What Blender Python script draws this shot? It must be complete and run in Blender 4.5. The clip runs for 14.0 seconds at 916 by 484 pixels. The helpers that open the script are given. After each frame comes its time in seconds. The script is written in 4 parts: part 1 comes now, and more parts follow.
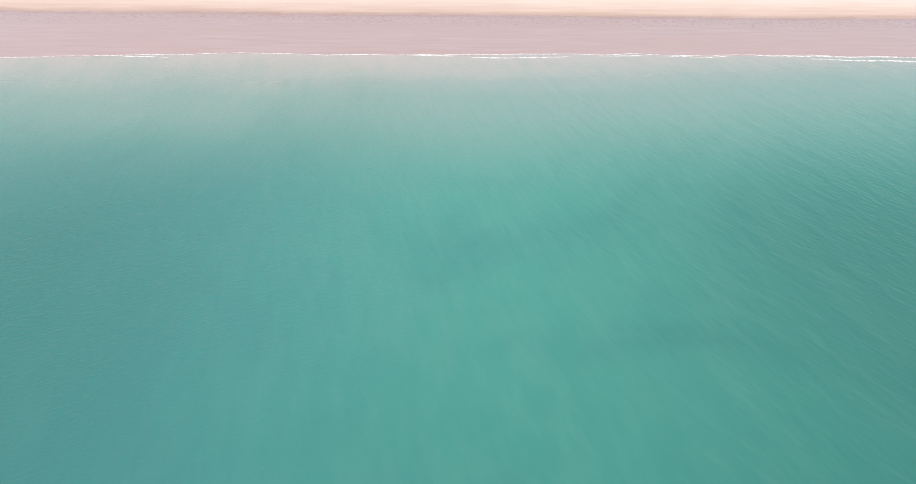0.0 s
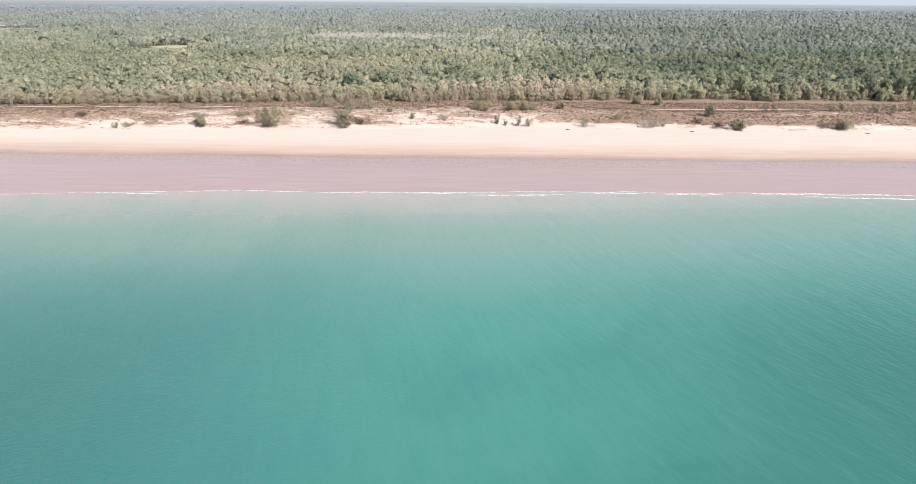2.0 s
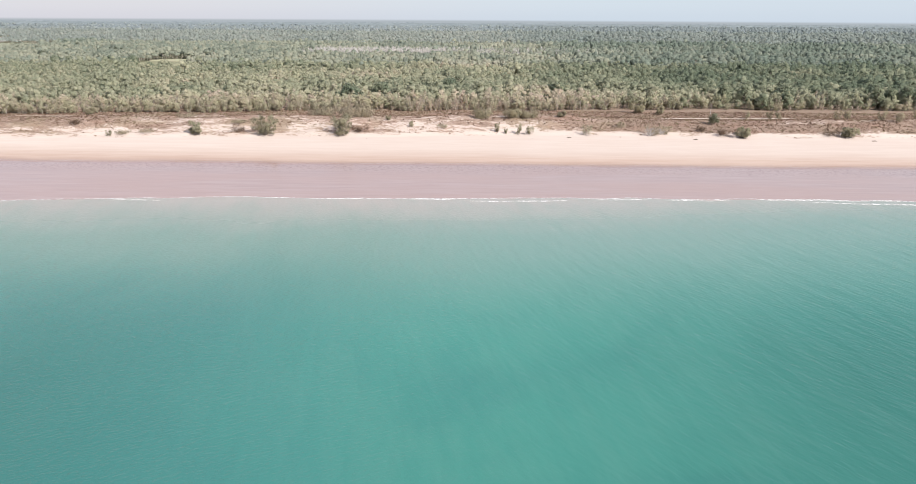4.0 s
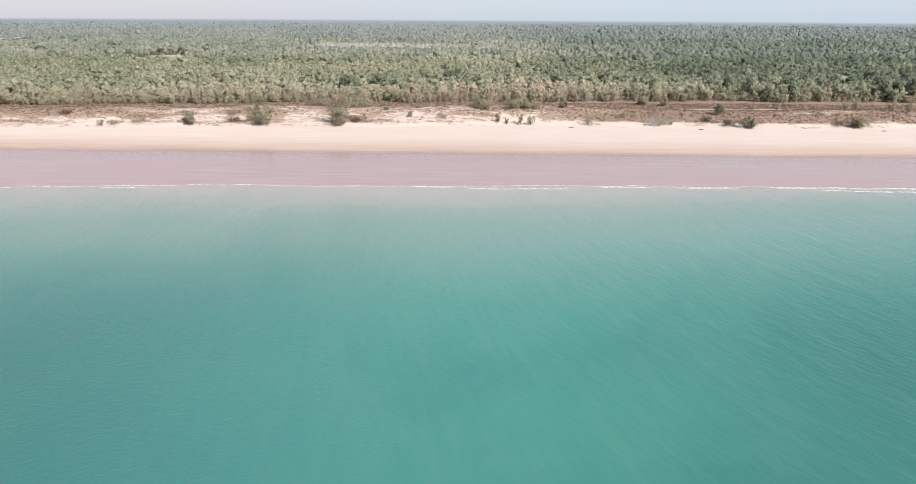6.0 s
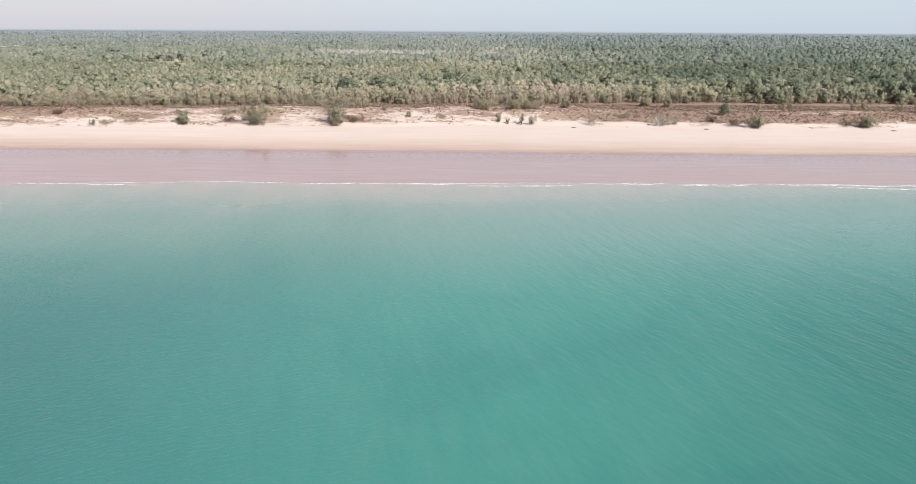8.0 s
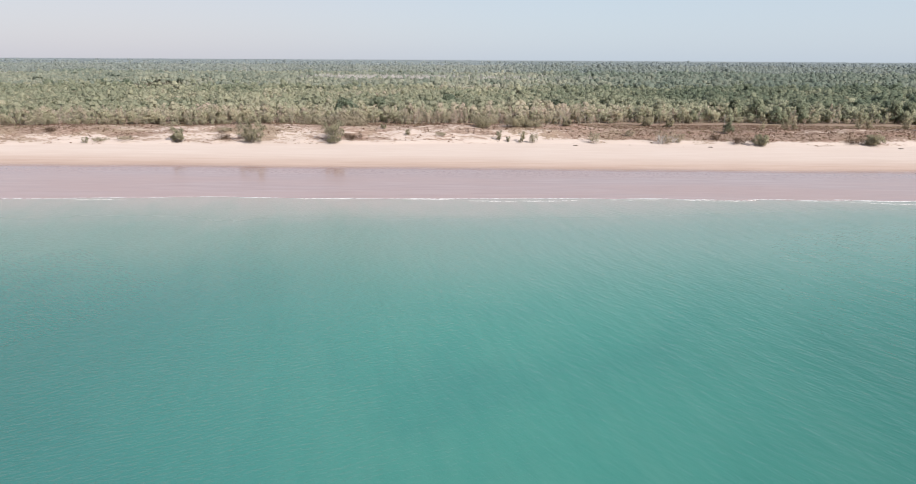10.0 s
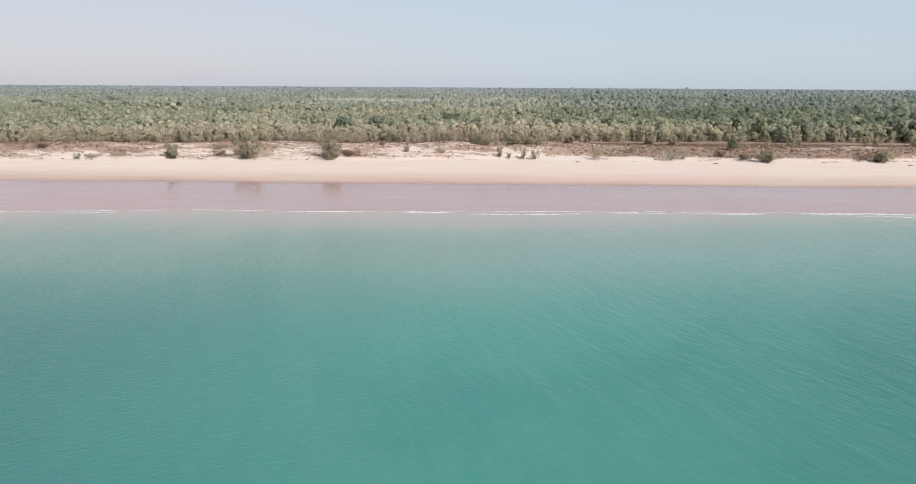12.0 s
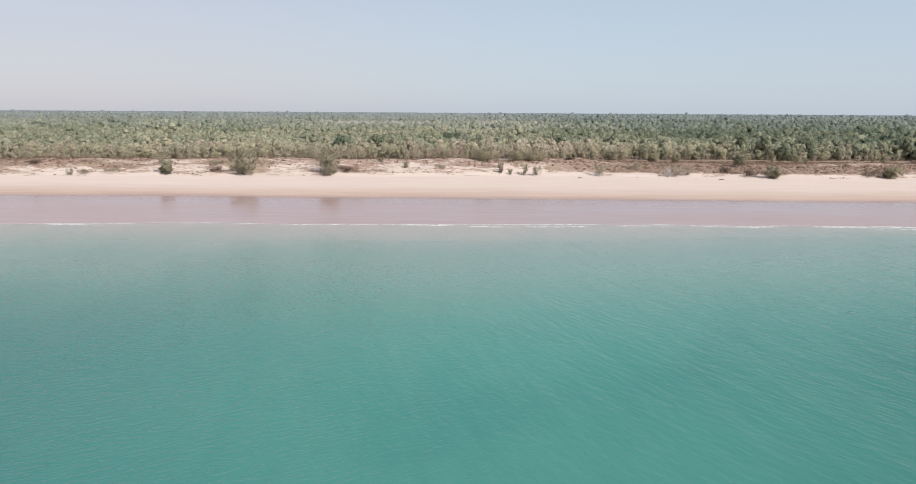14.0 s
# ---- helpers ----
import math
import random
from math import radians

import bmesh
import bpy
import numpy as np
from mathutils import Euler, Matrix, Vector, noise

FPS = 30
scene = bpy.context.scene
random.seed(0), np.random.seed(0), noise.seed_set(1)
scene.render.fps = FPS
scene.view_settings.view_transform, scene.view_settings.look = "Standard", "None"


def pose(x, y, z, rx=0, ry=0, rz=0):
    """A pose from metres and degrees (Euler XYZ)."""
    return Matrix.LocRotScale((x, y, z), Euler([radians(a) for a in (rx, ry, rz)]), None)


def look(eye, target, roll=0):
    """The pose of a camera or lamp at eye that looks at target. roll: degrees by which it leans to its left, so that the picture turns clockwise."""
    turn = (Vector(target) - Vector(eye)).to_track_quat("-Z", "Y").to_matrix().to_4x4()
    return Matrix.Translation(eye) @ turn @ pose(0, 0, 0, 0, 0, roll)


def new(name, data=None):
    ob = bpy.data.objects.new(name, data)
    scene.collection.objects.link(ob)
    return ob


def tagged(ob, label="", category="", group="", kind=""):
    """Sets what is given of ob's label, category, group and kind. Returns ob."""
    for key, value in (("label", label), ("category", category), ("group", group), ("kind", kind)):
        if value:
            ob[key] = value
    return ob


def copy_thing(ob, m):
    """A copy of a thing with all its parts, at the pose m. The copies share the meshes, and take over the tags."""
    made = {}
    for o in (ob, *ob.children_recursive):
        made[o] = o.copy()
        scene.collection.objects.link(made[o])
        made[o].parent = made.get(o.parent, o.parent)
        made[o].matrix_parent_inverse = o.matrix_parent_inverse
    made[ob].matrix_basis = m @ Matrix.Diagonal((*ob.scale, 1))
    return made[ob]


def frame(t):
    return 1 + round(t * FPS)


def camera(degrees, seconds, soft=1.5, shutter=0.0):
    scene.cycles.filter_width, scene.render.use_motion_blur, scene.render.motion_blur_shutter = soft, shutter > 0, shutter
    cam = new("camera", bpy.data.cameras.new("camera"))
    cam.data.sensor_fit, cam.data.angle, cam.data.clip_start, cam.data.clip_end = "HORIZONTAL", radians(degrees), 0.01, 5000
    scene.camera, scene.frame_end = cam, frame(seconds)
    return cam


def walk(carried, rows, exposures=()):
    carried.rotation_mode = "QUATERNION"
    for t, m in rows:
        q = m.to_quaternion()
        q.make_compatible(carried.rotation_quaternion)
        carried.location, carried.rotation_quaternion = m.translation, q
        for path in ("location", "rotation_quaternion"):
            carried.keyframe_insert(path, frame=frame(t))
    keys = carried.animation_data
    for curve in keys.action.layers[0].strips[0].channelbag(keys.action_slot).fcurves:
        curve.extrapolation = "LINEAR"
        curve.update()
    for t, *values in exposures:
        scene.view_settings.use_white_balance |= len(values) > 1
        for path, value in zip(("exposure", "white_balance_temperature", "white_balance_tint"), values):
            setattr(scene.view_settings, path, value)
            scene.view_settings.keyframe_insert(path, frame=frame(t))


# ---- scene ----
# ---------------------------------------------------------------- camera
# seconds, x, y, z, tilt, lean, heading
PATH = [
    (0, -0.35, -5.67, 63.51, -30.610, 0.257, 0.200),
    (0.5, -0.45, -4.83, 62.28, -27.676, 0.283, 0.155),
    (1, -0.55, -4.00, 61.05, -24.701, 0.308, 0.109),
    (1.5, -0.61, -3.14, 59.74, -21.789, 0.346, 0.056),
    (2, -0.60, -2.32, 58.23, -18.793, 0.366, 0.013),
    (2.5, -0.56, -1.28, 57.16, -17.467, 0.360, 0.019),
    (3, -0.48, 0.00, 56.00, -17.469, 0.332, 0.018),
    (5.5, -0.03, 7.22, 49.75, -17.502, 0.344, 0.076),
    (6, 0.10, 8.63, 48.32, -17.474, 0.327, 0.099),
    (6.5, 0.23, 10.09, 46.87, -17.431, 0.331, 0.106),
    (7, 0.33, 11.57, 45.47, -17.413, 0.328, 0.136),
    (7.5, 0.39, 13.11, 44.31, -17.232, 0.320, 0.143),
    (8, 0.40, 14.60, 43.16, -16.676, 0.307, 0.142),
    (10.5, 0.22, 22.04, 37.25, -14.002, 0.333, 0.096),
    (11, 0.20, 23.62, 35.94, -13.471, 0.333, 0.096),
    (11.5, 0.21, 25.29, 34.80, -12.943, 0.335, 0.089),
    (12, 0.23, 26.81, 33.65, -12.396, 0.339, 0.101),
    (12.5, 0.27, 28.28, 32.46, -11.901, 0.339, 0.110),
    (13, 0.31, 29.76, 31.31, -11.396, 0.350, 0.120),
    (13.5, 0.34, 31.26, 30.25, -10.880, 0.341, 0.153),
    (14, 0.40, 32.74, 29.31, -10.373, 0.336, 0.164),
]
cam = camera(65.614, 14.0, soft=0.75)
walk(cam, [(t, pose(x, y, z, 90 + tilt, 0, head) @ pose(0, 0, 0, 0, 0, lean)) for t, x, y, z, tilt, lean, head in PATH],
     exposures=[(0.0, 0.45), (3.0, 0.36), (8.0, 0.24), (14.0, 0.06)])

# ---------------------------------------------------------------- world and sun
SUN_HEIGHT, SUN_SIDE = 37.0, 138.0     # degrees above the horizon; clockwise from +y
world = bpy.data.worlds.new("sky")
scene.world = world
world.use_nodes = True
wn = world.node_tree.nodes
wn.clear()
sky = wn.new("ShaderNodeTexSky")
sky.sky_type, sky.sun_disc = "NISHITA", False
sky.sun_elevation, sky.sun_rotation = radians(SUN_HEIGHT), radians(SUN_SIDE)
sky.air_density, sky.dust_density, sky.ozone_density, sky.altitude = 1.0, 1.0, 1.5, 30
way = wn.new("ShaderNodeTexCoord")
split = wn.new("ShaderNodeSeparateXYZ")
world.node_tree.links.new(way.outputs["Generated"], split.inputs[0])


def sky_span(socket, a, b, lo, hi):
    n = wn.new("ShaderNodeMapRange")
    n.interpolation_type = "SMOOTHSTEP"
    world.node_tree.links.new(socket, n.inputs["Value"])
    for k, v in (("From Min", a), ("From Max", b), ("To Min", lo), ("To Max", hi)):
        n.inputs[k].default_value = v
    return n.outputs[0]


def sky_mix(fac, a, b):
    n = wn.new("ShaderNodeMix")
    n.data_type = "RGBA"
    for socket, v in ((n.inputs[0], fac), (n.inputs[6], a), (n.inputs[7], b)):
        if isinstance(v, tuple):
            socket.default_value = (*v, 1)
        else:
            world.node_tree.links.new(v, socket)
    return n.outputs[2]


# smoke haze pales the whole sky, most of all low down and to the west, where the bush burns
smoke = sky_mix(sky_span(split.outputs["X"], 0.25, -0.5, 0.0, 1.0), (5.20, 6.00, 7.05), (5.65, 5.60, 6.35))
hazed = sky_mix(sky_span(split.outputs["Z"], 0.0, 0.30, 0.78, 0.62), sky.outputs[0], smoke)
# sky under the horizon stands in for land past the trees, haze in its colour
hazed = sky_mix(sky_span(split.outputs["Z"], -0.0045, -0.0012, 1.0, 0.0), hazed, (3.30, 3.65, 3.95))
sky_light = wn.new("ShaderNodeBackground")
sky_light.inputs["Strength"].default_value = 0.106
world_out = wn.new("ShaderNodeOutputWorld")
world.node_tree.links.new(hazed, sky_light.inputs["Color"])
world.node_tree.links.new(sky_light.outputs[0], world_out.inputs["Surface"])

sun_data = bpy.data.lights.new("sun", "SUN")
sun_data.energy, sun_data.angle, sun_data.color = 5.0, radians(0.6), (1.0, 0.955, 0.90)
sun = new("sun", sun_data)
toward = Vector((math.cos(radians(SUN_HEIGHT)) * math.sin(radians(SUN_SIDE)),
                 math.cos(radians(SUN_HEIGHT)) * math.cos(radians(SUN_SIDE)), math.sin(radians(SUN_HEIGHT))))
sun.matrix_world = look(toward * 900, (0, 0, 0))


# ---------------------------------------------------------------- small tools
def hash01(ix, iy, seed):
    """Repeatable random numbers from 0 to 1 for whole-number cells."""
    n = (ix.astype(np.int64) * 374761393 + iy.astype(np.int64) * 668265263 + seed * 1442695041) & 0x7FFFFFFF
    n = ((n ^ (n >> 13)) * 1274126177) & 0x7FFFFFFF
    return ((n ^ (n >> 16)) & 0xFFFF) / 65535.0


def rough(x, y, size, seed=0):
    """Smooth noise from -1 to 1 with lumps of that size in metres."""
    x, y = np.asarray(x, float) / size, np.asarray(y, float) / size
    ix, iy = np.floor(x), np.floor(y)
    fx, fy = x - ix, y - iy
    fx, fy = fx * fx * (3 - 2 * fx), fy * fy * (3 - 2 * fy)
    a, b = hash01(ix, iy, seed), hash01(ix + 1, iy, seed)
    c, d = hash01(ix, iy + 1, seed), hash01(ix + 1, iy + 1, seed)
    return 2 * ((a * (1 - fx) + b * fx) * (1 - fy) + (c * (1 - fx) + d * fx) * fy) - 1


def smooth(a, b, v):
    k = np.clip((np.asarray(v, float) - a) / (b - a), 0, 1)
    return k * k * (3 - 2 * k)


def mesh_of(name, verts, faces, material, soft=False, tone=None, normals=None):
    """A mesh from arrays; faces is an array of n x 3 or n x 4 indices, or a list of them."""
    me = bpy.data.meshes.new(name)
    verts = np.asarray(verts, np.float32)
    if isinstance(faces, np.ndarray):
        n, k = faces.shape
        me.vertices.add(len(verts))
        me.vertices.foreach_set("co", verts.ravel())
        me.loops.add(n * k)
        me.loops.foreach_set("vertex_index", faces.astype(np.int32).ravel())
        me.polygons.add(n)
        me.polygons.foreach_set("loop_start", np.arange(0, n * k, k, dtype=np.int32))
        me.update(calc_edges=True)
    else:
        me.from_pydata(verts.tolist(), [], faces)
    if soft:
        me.polygons.foreach_set("use_smooth", np.ones(len(me.polygons), bool))
    if tone is not None:
        me.attributes.new("tone", "FLOAT", "POINT").data.foreach_set("value", np.asarray(tone, np.float32))
    if normals is not None:
        me.polygons.foreach_set("use_smooth", np.ones(len(me.polygons), bool))
        me.normals_split_custom_set_from_vertices(normals.tolist())
    me.materials.append(material)
    return me


def part(name, me, parent, label=""):
    ob = new(name, me)
    ob.parent = parent
    return tagged(ob, label)


# ---------------------------------------------------------------- materials
class Nodes:
    """Shorthand for building one node material."""

    def __init__(self, name):
        self.m = bpy.data.materials.new(name)
        self.m.use_nodes = True
        self.t = self.m.node_tree
        self.t.nodes.clear()
        self.out = self.add("ShaderNodeOutputMaterial")

    def add(self, kind, **given):
        n = self.t.nodes.new(kind)
        for k, v in given.items():
            if k == "op":
                n.operation = v
            elif k == "blend":
                n.blend_type = v
        return n

    def put(self, socket, v):
        if isinstance(v, bpy.types.NodeSocket):
            self.t.links.new(v, socket)
        elif v is not None:
            socket.default_value = v

    def place(self, scale=(1, 1, 1), turn=0.0):
        g = self.add("ShaderNodeNewGeometry")
        mp = self.add("ShaderNodeMapping")
        self.put(mp.inputs["Vector"], g.outputs["Position"])
        mp.inputs["Scale"].default_value = scale
        mp.inputs["Rotation"].default_value = (0, 0, radians(turn))
        return mp.outputs[0]

    def along(self, turn, long, wide):
        """Places along and across a heading: turn degrees from +x, features of that length and width in metres."""
        g = self.add("ShaderNodeNewGeometry")
        mp = self.add("ShaderNodeMapping")
        mp.vector_type = "TEXTURE"
        self.put(mp.inputs["Vector"], g.outputs["Position"])
        mp.inputs["Scale"].default_value = (long, wide, 1000.0)
        mp.inputs["Rotation"].default_value = (0, 0, radians(turn))
        return mp.outputs[0]

    def attr(self, name):
        at = self.add("ShaderNodeAttribute")
        at.attribute_name = name
        return at.outputs["Fac"]

    def axis(self, which):
        g = self.add("ShaderNodeNewGeometry")
        s = self.add("ShaderNodeSeparateXYZ")
        self.put(s.inputs[0], g.outputs["Position"])
        return s.outputs[which]

    def noise(self, vec, scale, detail=4.0, rough_=0.55, warp=0.0):
        n = self.add("ShaderNodeTexNoise")
        self.put(n.inputs["Vector"], vec)
        n.inputs["Scale"].default_value, n.inputs["Detail"].default_value = scale, detail
        n.inputs["Roughness"].default_value, n.inputs["Distortion"].default_value = rough_, warp
        return n.outputs["Fac"]

    def math(self, op, a, b=None, c=None):
        n = self.add("ShaderNodeMath", op=op)
        self.put(n.inputs[0], a), self.put(n.inputs[1], b), self.put(n.inputs[2], c)
        return n.outputs[0]

    def span(self, v, a, b, lo=0.0, hi=1.0):
        n = self.add("ShaderNodeMapRange")
        n.interpolation_type = "SMOOTHSTEP"
        self.put(n.inputs["Value"], v)
        for k, x in (("From Min", a), ("From Max", b), ("To Min", lo), ("To Max", hi)):
            n.inputs[k].default_value = x
        return n.outputs[0]

    def mix(self, fac, a, b, blend="MIX"):
        n = self.add("ShaderNodeMix", blend=blend)
        n.data_type = "RGBA"
        self.put(n.inputs[0], fac)
        self.put(n.inputs[6], (*a, 1) if isinstance(a, tuple) else a)
        self.put(n.inputs[7], (*b, 1) if isinstance(b, tuple) else b)
        return n.outputs[2]

    def bump(self, height, strength, distance, below=None):
        n = self.add("ShaderNodeBump")
        self.put(n.inputs["Strength"], strength)
        n.inputs["Distance"].default_value = distance
        self.put(n.inputs["Height"], height)
        self.put(n.inputs["Normal"], below)
        return n.outputs[0]

    def surface(self, color, roughness=0.9, normal=None, ior=1.45, gloss=0.5):
        p = self.add("ShaderNodeBsdfPrincipled")
        self.put(p.inputs["Base Color"], (*color, 1) if isinstance(color, tuple) else color)
        self.put(p.inputs["Roughness"], roughness)
        self.put(p.inputs["IOR"], ior)
        self.put(p.inputs["Specular IOR Level"], gloss)
        self.put(p.inputs["Normal"], normal)
        return p.outputs[0]

    def done(self, shader):
        self.put(self.out.inputs["Surface"], shader)
        return self.m


def ground_material():
    n = Nodes("ground")
    y, x = n.axis(1), n.axis(0)
    wob = n.noise(n.place((1, 1, 0)), 0.02, 3)
    wob2 = n.noise(n.place((1, 1, 0)), 0.15, 3)
    yy = n.math("ADD", y, n.math("MULTIPLY", n.math("SUBTRACT", wob, 0.5), 6.0))
    yy = n.math("ADD", yy, n.math("MULTIPLY", n.math("SUBTRACT", wob2, 0.5), 1.5))
    yy = n.math("ADD", yy, n.math("MULTIPLY", x, 0.018))
    grain = n.noise(n.place(), 3.0, 6, 0.7)
    lines = n.noise(n.place((0.12, 1.0, 1)), 0.35, 5, 0.6)
    broad = n.noise(n.place((0.25, 1.0, 1)), 0.05, 4)
    # tidal flat, firm wet sand
    wet = n.mix(n.span(lines, 0.35, 0.7), (0.342, 0.238, 0.217), (0.375, 0.272, 0.250))
    wet = n.mix(n.span(broad, 0.4, 0.62), wet, (0.358, 0.245, 0.219))
    rills = n.noise(n.along(2, 14.0, 0.9), 1.0, 5, 0.65, 0.6)
    wet = n.mix(n.span(rills, 0.45, 0.72, 0.0, 0.30), wet, (0.271, 0.191, 0.174))
    wet = n.mix(n.span(rills, 0.50, 0.28, 0.0, 0.25), wet, (0.418, 0.318, 0.297))
    marks = n.noise(n.along(-8, 1.9, 0.5), 1.0, 4, 0.65)
    edge = n.math("MULTIPLY", n.span(yy, 246.0, 262.0), n.span(marks, 0.52, 0.60))
    wet = n.mix(n.math("MULTIPLY", edge, 0.75), wet, (0.215, 0.128, 0.100))
    rim = n.math("MULTIPLY", n.span(yy, 262.0, 266.0), n.span(n.noise(n.along(3, 16.0, 2.0), 1.0, 4, 0.65), 0.40, 0.62, 0.15, 0.80))
    wet = n.mix(rim, wet, (0.270, 0.158, 0.115))
    # damp band under the dry sand
    damp = n.mix(n.span(lines, 0.3, 0.7), (0.415, 0.300, 0.245), (0.472, 0.355, 0.295))
    dry = n.mix(n.span(lines, 0.3, 0.75), (0.542, 0.438, 0.382), (0.576, 0.482, 0.428))
    dry = n.mix(n.span(grain, 0.3, 0.8, 0.0, 0.35), dry, (0.475, 0.402, 0.345))
    col = n.mix(n.span(n.math("ADD", yy, n.math("MULTIPLY", n.math("SUBTRACT", marks, 0.5), 5.0)), 263.5, 273.5), wet, damp)
    col = n.mix(n.span(yy, 268.5, 294.0), col, dry)
    # dune: pale sand with dead creeper and low scrub
    fine = n.noise(n.along(0, 1.6, 0.9), 1.0, 5, 0.7)
    mid = n.noise(n.along(0, 7.0, 3.0), 1.0, 4, 0.65, 0.5)
    cover = n.math("ADD", n.attr("cover"), n.math("MULTIPLY", n.math("SUBTRACT", mid, 0.5), 2.4))
    cover = n.math("ADD", cover, n.math("MULTIPLY", n.math("SUBTRACT", fine, 0.5), 2.4))
    cover = n.math("MULTIPLY", n.span(cover, 0.36, 0.64), n.span(n.attr("cover"), 0.02, 0.25, 0.0, 0.92))
    plant = n.mix(n.span(fine, 0.35, 0.65), (0.175, 0.116, 0.088), (0.36, 0.258, 0.200))
    plant = n.mix(n.span(x, 30.0, 90.0, 0.0, 0.45), plant, (0.212, 0.150, 0.115))
    rust = n.noise(n.along(0, 30.0, 12.0), 1.0, 3, 0.5)
    plant = n.mix(n.span(rust, 0.5, 0.65, 0.0, 0.35), plant, (0.27, 0.155, 0.115))
    plant = n.mix(n.span(n.noise(n.place((1, 1, 0)), 0.035, 3), 0.5, 0.62, 0.0, 0.25), plant, (0.29, 0.25, 0.15))
    col = n.mix(n.span(n.attr("cover"), 0.1, 0.5, 0.0, 0.45), col, (0.46, 0.37, 0.315))
    col = n.mix(cover, col, plant)
    litter = n.mix(n.span(fine, 0.3, 0.7), (0.20, 0.145, 0.110), (0.32, 0.24, 0.185))
    litter = n.mix(n.span(y, 415.0, 450.0), litter, (0.16, 0.155, 0.10))
    col = n.mix(n.span(yy, 394.0, 410.0), col, litter)
    # wetness drives the gloss
    film = n.span(yy, 263.5, 275.0, 1.0, 0.0)
    pools = n.math("ADD", n.span(yy, 230.0, 258.0, 0.16, 0.08), n.span(broad, 0.35, 0.6, 0.0, 0.06))
    rgh = n.math("ADD", n.math("MULTIPLY", film, pools), n.math("MULTIPLY", n.math("SUBTRACT", 1.0, film), 0.92))
    low = n.bump(n.noise(n.place((0.25, 1, 1)), 1.4, 3), n.span(yy, 264.0, 278.0, 0.012, 0.45), 0.05)
    return n.done(n.surface(col, rgh, low, 1.33, n.math("ADD", n.math("MULTIPLY", film, 0.31), 0.08)))


def water_material():
    n = Nodes("sea_water")
    y = n.axis(1)
    drift = n.noise(n.place((1, 1, 0)), 0.012, 4, 0.6, 0.8)
    off = n.math("ADD", n.math("SUBTRACT", 221.0, y), n.math("MULTIPLY", n.math("SUBTRACT", drift, 0.5), 32.0))
    off = n.math("ADD", off, n.span(n.axis(0), 0.0, 110.0, 0.0, 14.0))
    silt = n.noise(n.along(101, 30.0, 9.0), 1.0, 3, 0.55, 0.3)
    silt2 = n.noise(n.along(99, 9.0, 2.6), 1.0, 2, 0.5, 0.15)
    col = n.mix(n.span(off, 0.0, 48.0), (0.355, 0.322, 0.298), (0.186, 0.264, 0.232))
    col = n.mix(n.span(off, 30.0, 110.0), col, (0.062, 0.224, 0.185))
    col = n.mix(n.span(off, 90.0, 230.0), col, (0.032, 0.156, 0.130))
    light = n.math("ADD", n.math("MULTIPLY", silt, 0.6), n.math("MULTIPLY", silt2, 0.4))
    col = n.mix(n.span(light, 0.42, 0.64, 0.0, 0.14), col, (0.110, 0.246, 0.203))
    col = n.mix(n.math("MULTIPLY", n.span(drift, 0.48, 0.68, 0.0, 0.4), n.span(off, 50.0, 110.0)), col, (0.036, 0.142, 0.140))
    clearer = n.math("ADD", n.axis(0), n.math("MULTIPLY", n.math("SUBTRACT", drift, 0.5), 120.0))
    col = n.mix(n.math("MULTIPLY", n.span(clearer, 10.0, -60.0, 0.0, 0.5), n.span(off, 40.0, 100.0)), col, (0.048, 0.158, 0.162))
    # lens corner falloff put into the colour: darker to both sides, above all east
    side = n.math("ADD", n.axis(0), n.math("MULTIPLY", n.math("SUBTRACT", drift, 0.5), 40.0))
    lens_falloff = n.math("ADD", n.span(side, 0.0, 75.0, 0.0, 0.62), n.span(side, -15.0, -80.0, 0.0, 0.42))
    col = n.mix(n.math("MULTIPLY", lens_falloff, n.span(off, 55.0, 130.0)), col, (0.024, 0.102, 0.088))
    swell = n.noise(n.along(102, 16.0, 4.5), 1.0, 2, 0.5, 0.2)
    # short wind waves: one set on the west side, another, swung round, on the east
    east = n.span(n.math("ADD", n.axis(0), n.math("MULTIPLY", n.math("SUBTRACT", drift, 0.5), 60.0)), -35.0, 35.0)
    ripple = n.noise(n.along(33, 1.3, 0.5), 1.0, 2, 0.5, 0.1)
    chop = n.noise(n.along(122, 2.2, 0.8), 1.0, 2, 0.5, 0.1)
    waves = n.math("ADD", n.math("MULTIPLY", n.math("SUBTRACT", 1.0, east), ripple), n.math("MULTIPLY", n.math("ADD", n.math("MULTIPLY", east, 0.45), 0.15), chop))
    bands = n.noise(n.along(122, 13.0, 1.7), 1.0, 3, 0.55, 0.3)
    waves = n.math("ADD", waves, n.math("MULTIPLY", n.math("MULTIPLY", east, bands), 0.35))
    col = n.mix(n.math("MULTIPLY", east, n.span(bands, 0.50, 0.68, 0.0, 0.07)), col, (0.110, 0.246, 0.213))
    nrm = n.bump(swell, 0.4, 0.7)
    nrm = n.bump(waves, 1.0, 0.28, nrm)
    p = n.add("ShaderNodeBsdfPrincipled")
    n.put(p.inputs["Base Color"], col)
    n.put(p.inputs["Normal"], n.bump(waves, 0.16, 0.22, n.bump(swell, 0.22, 0.7)))
    p.inputs["Roughness"].default_value, p.inputs["Specular IOR Level"].default_value = 0.9, 0.0
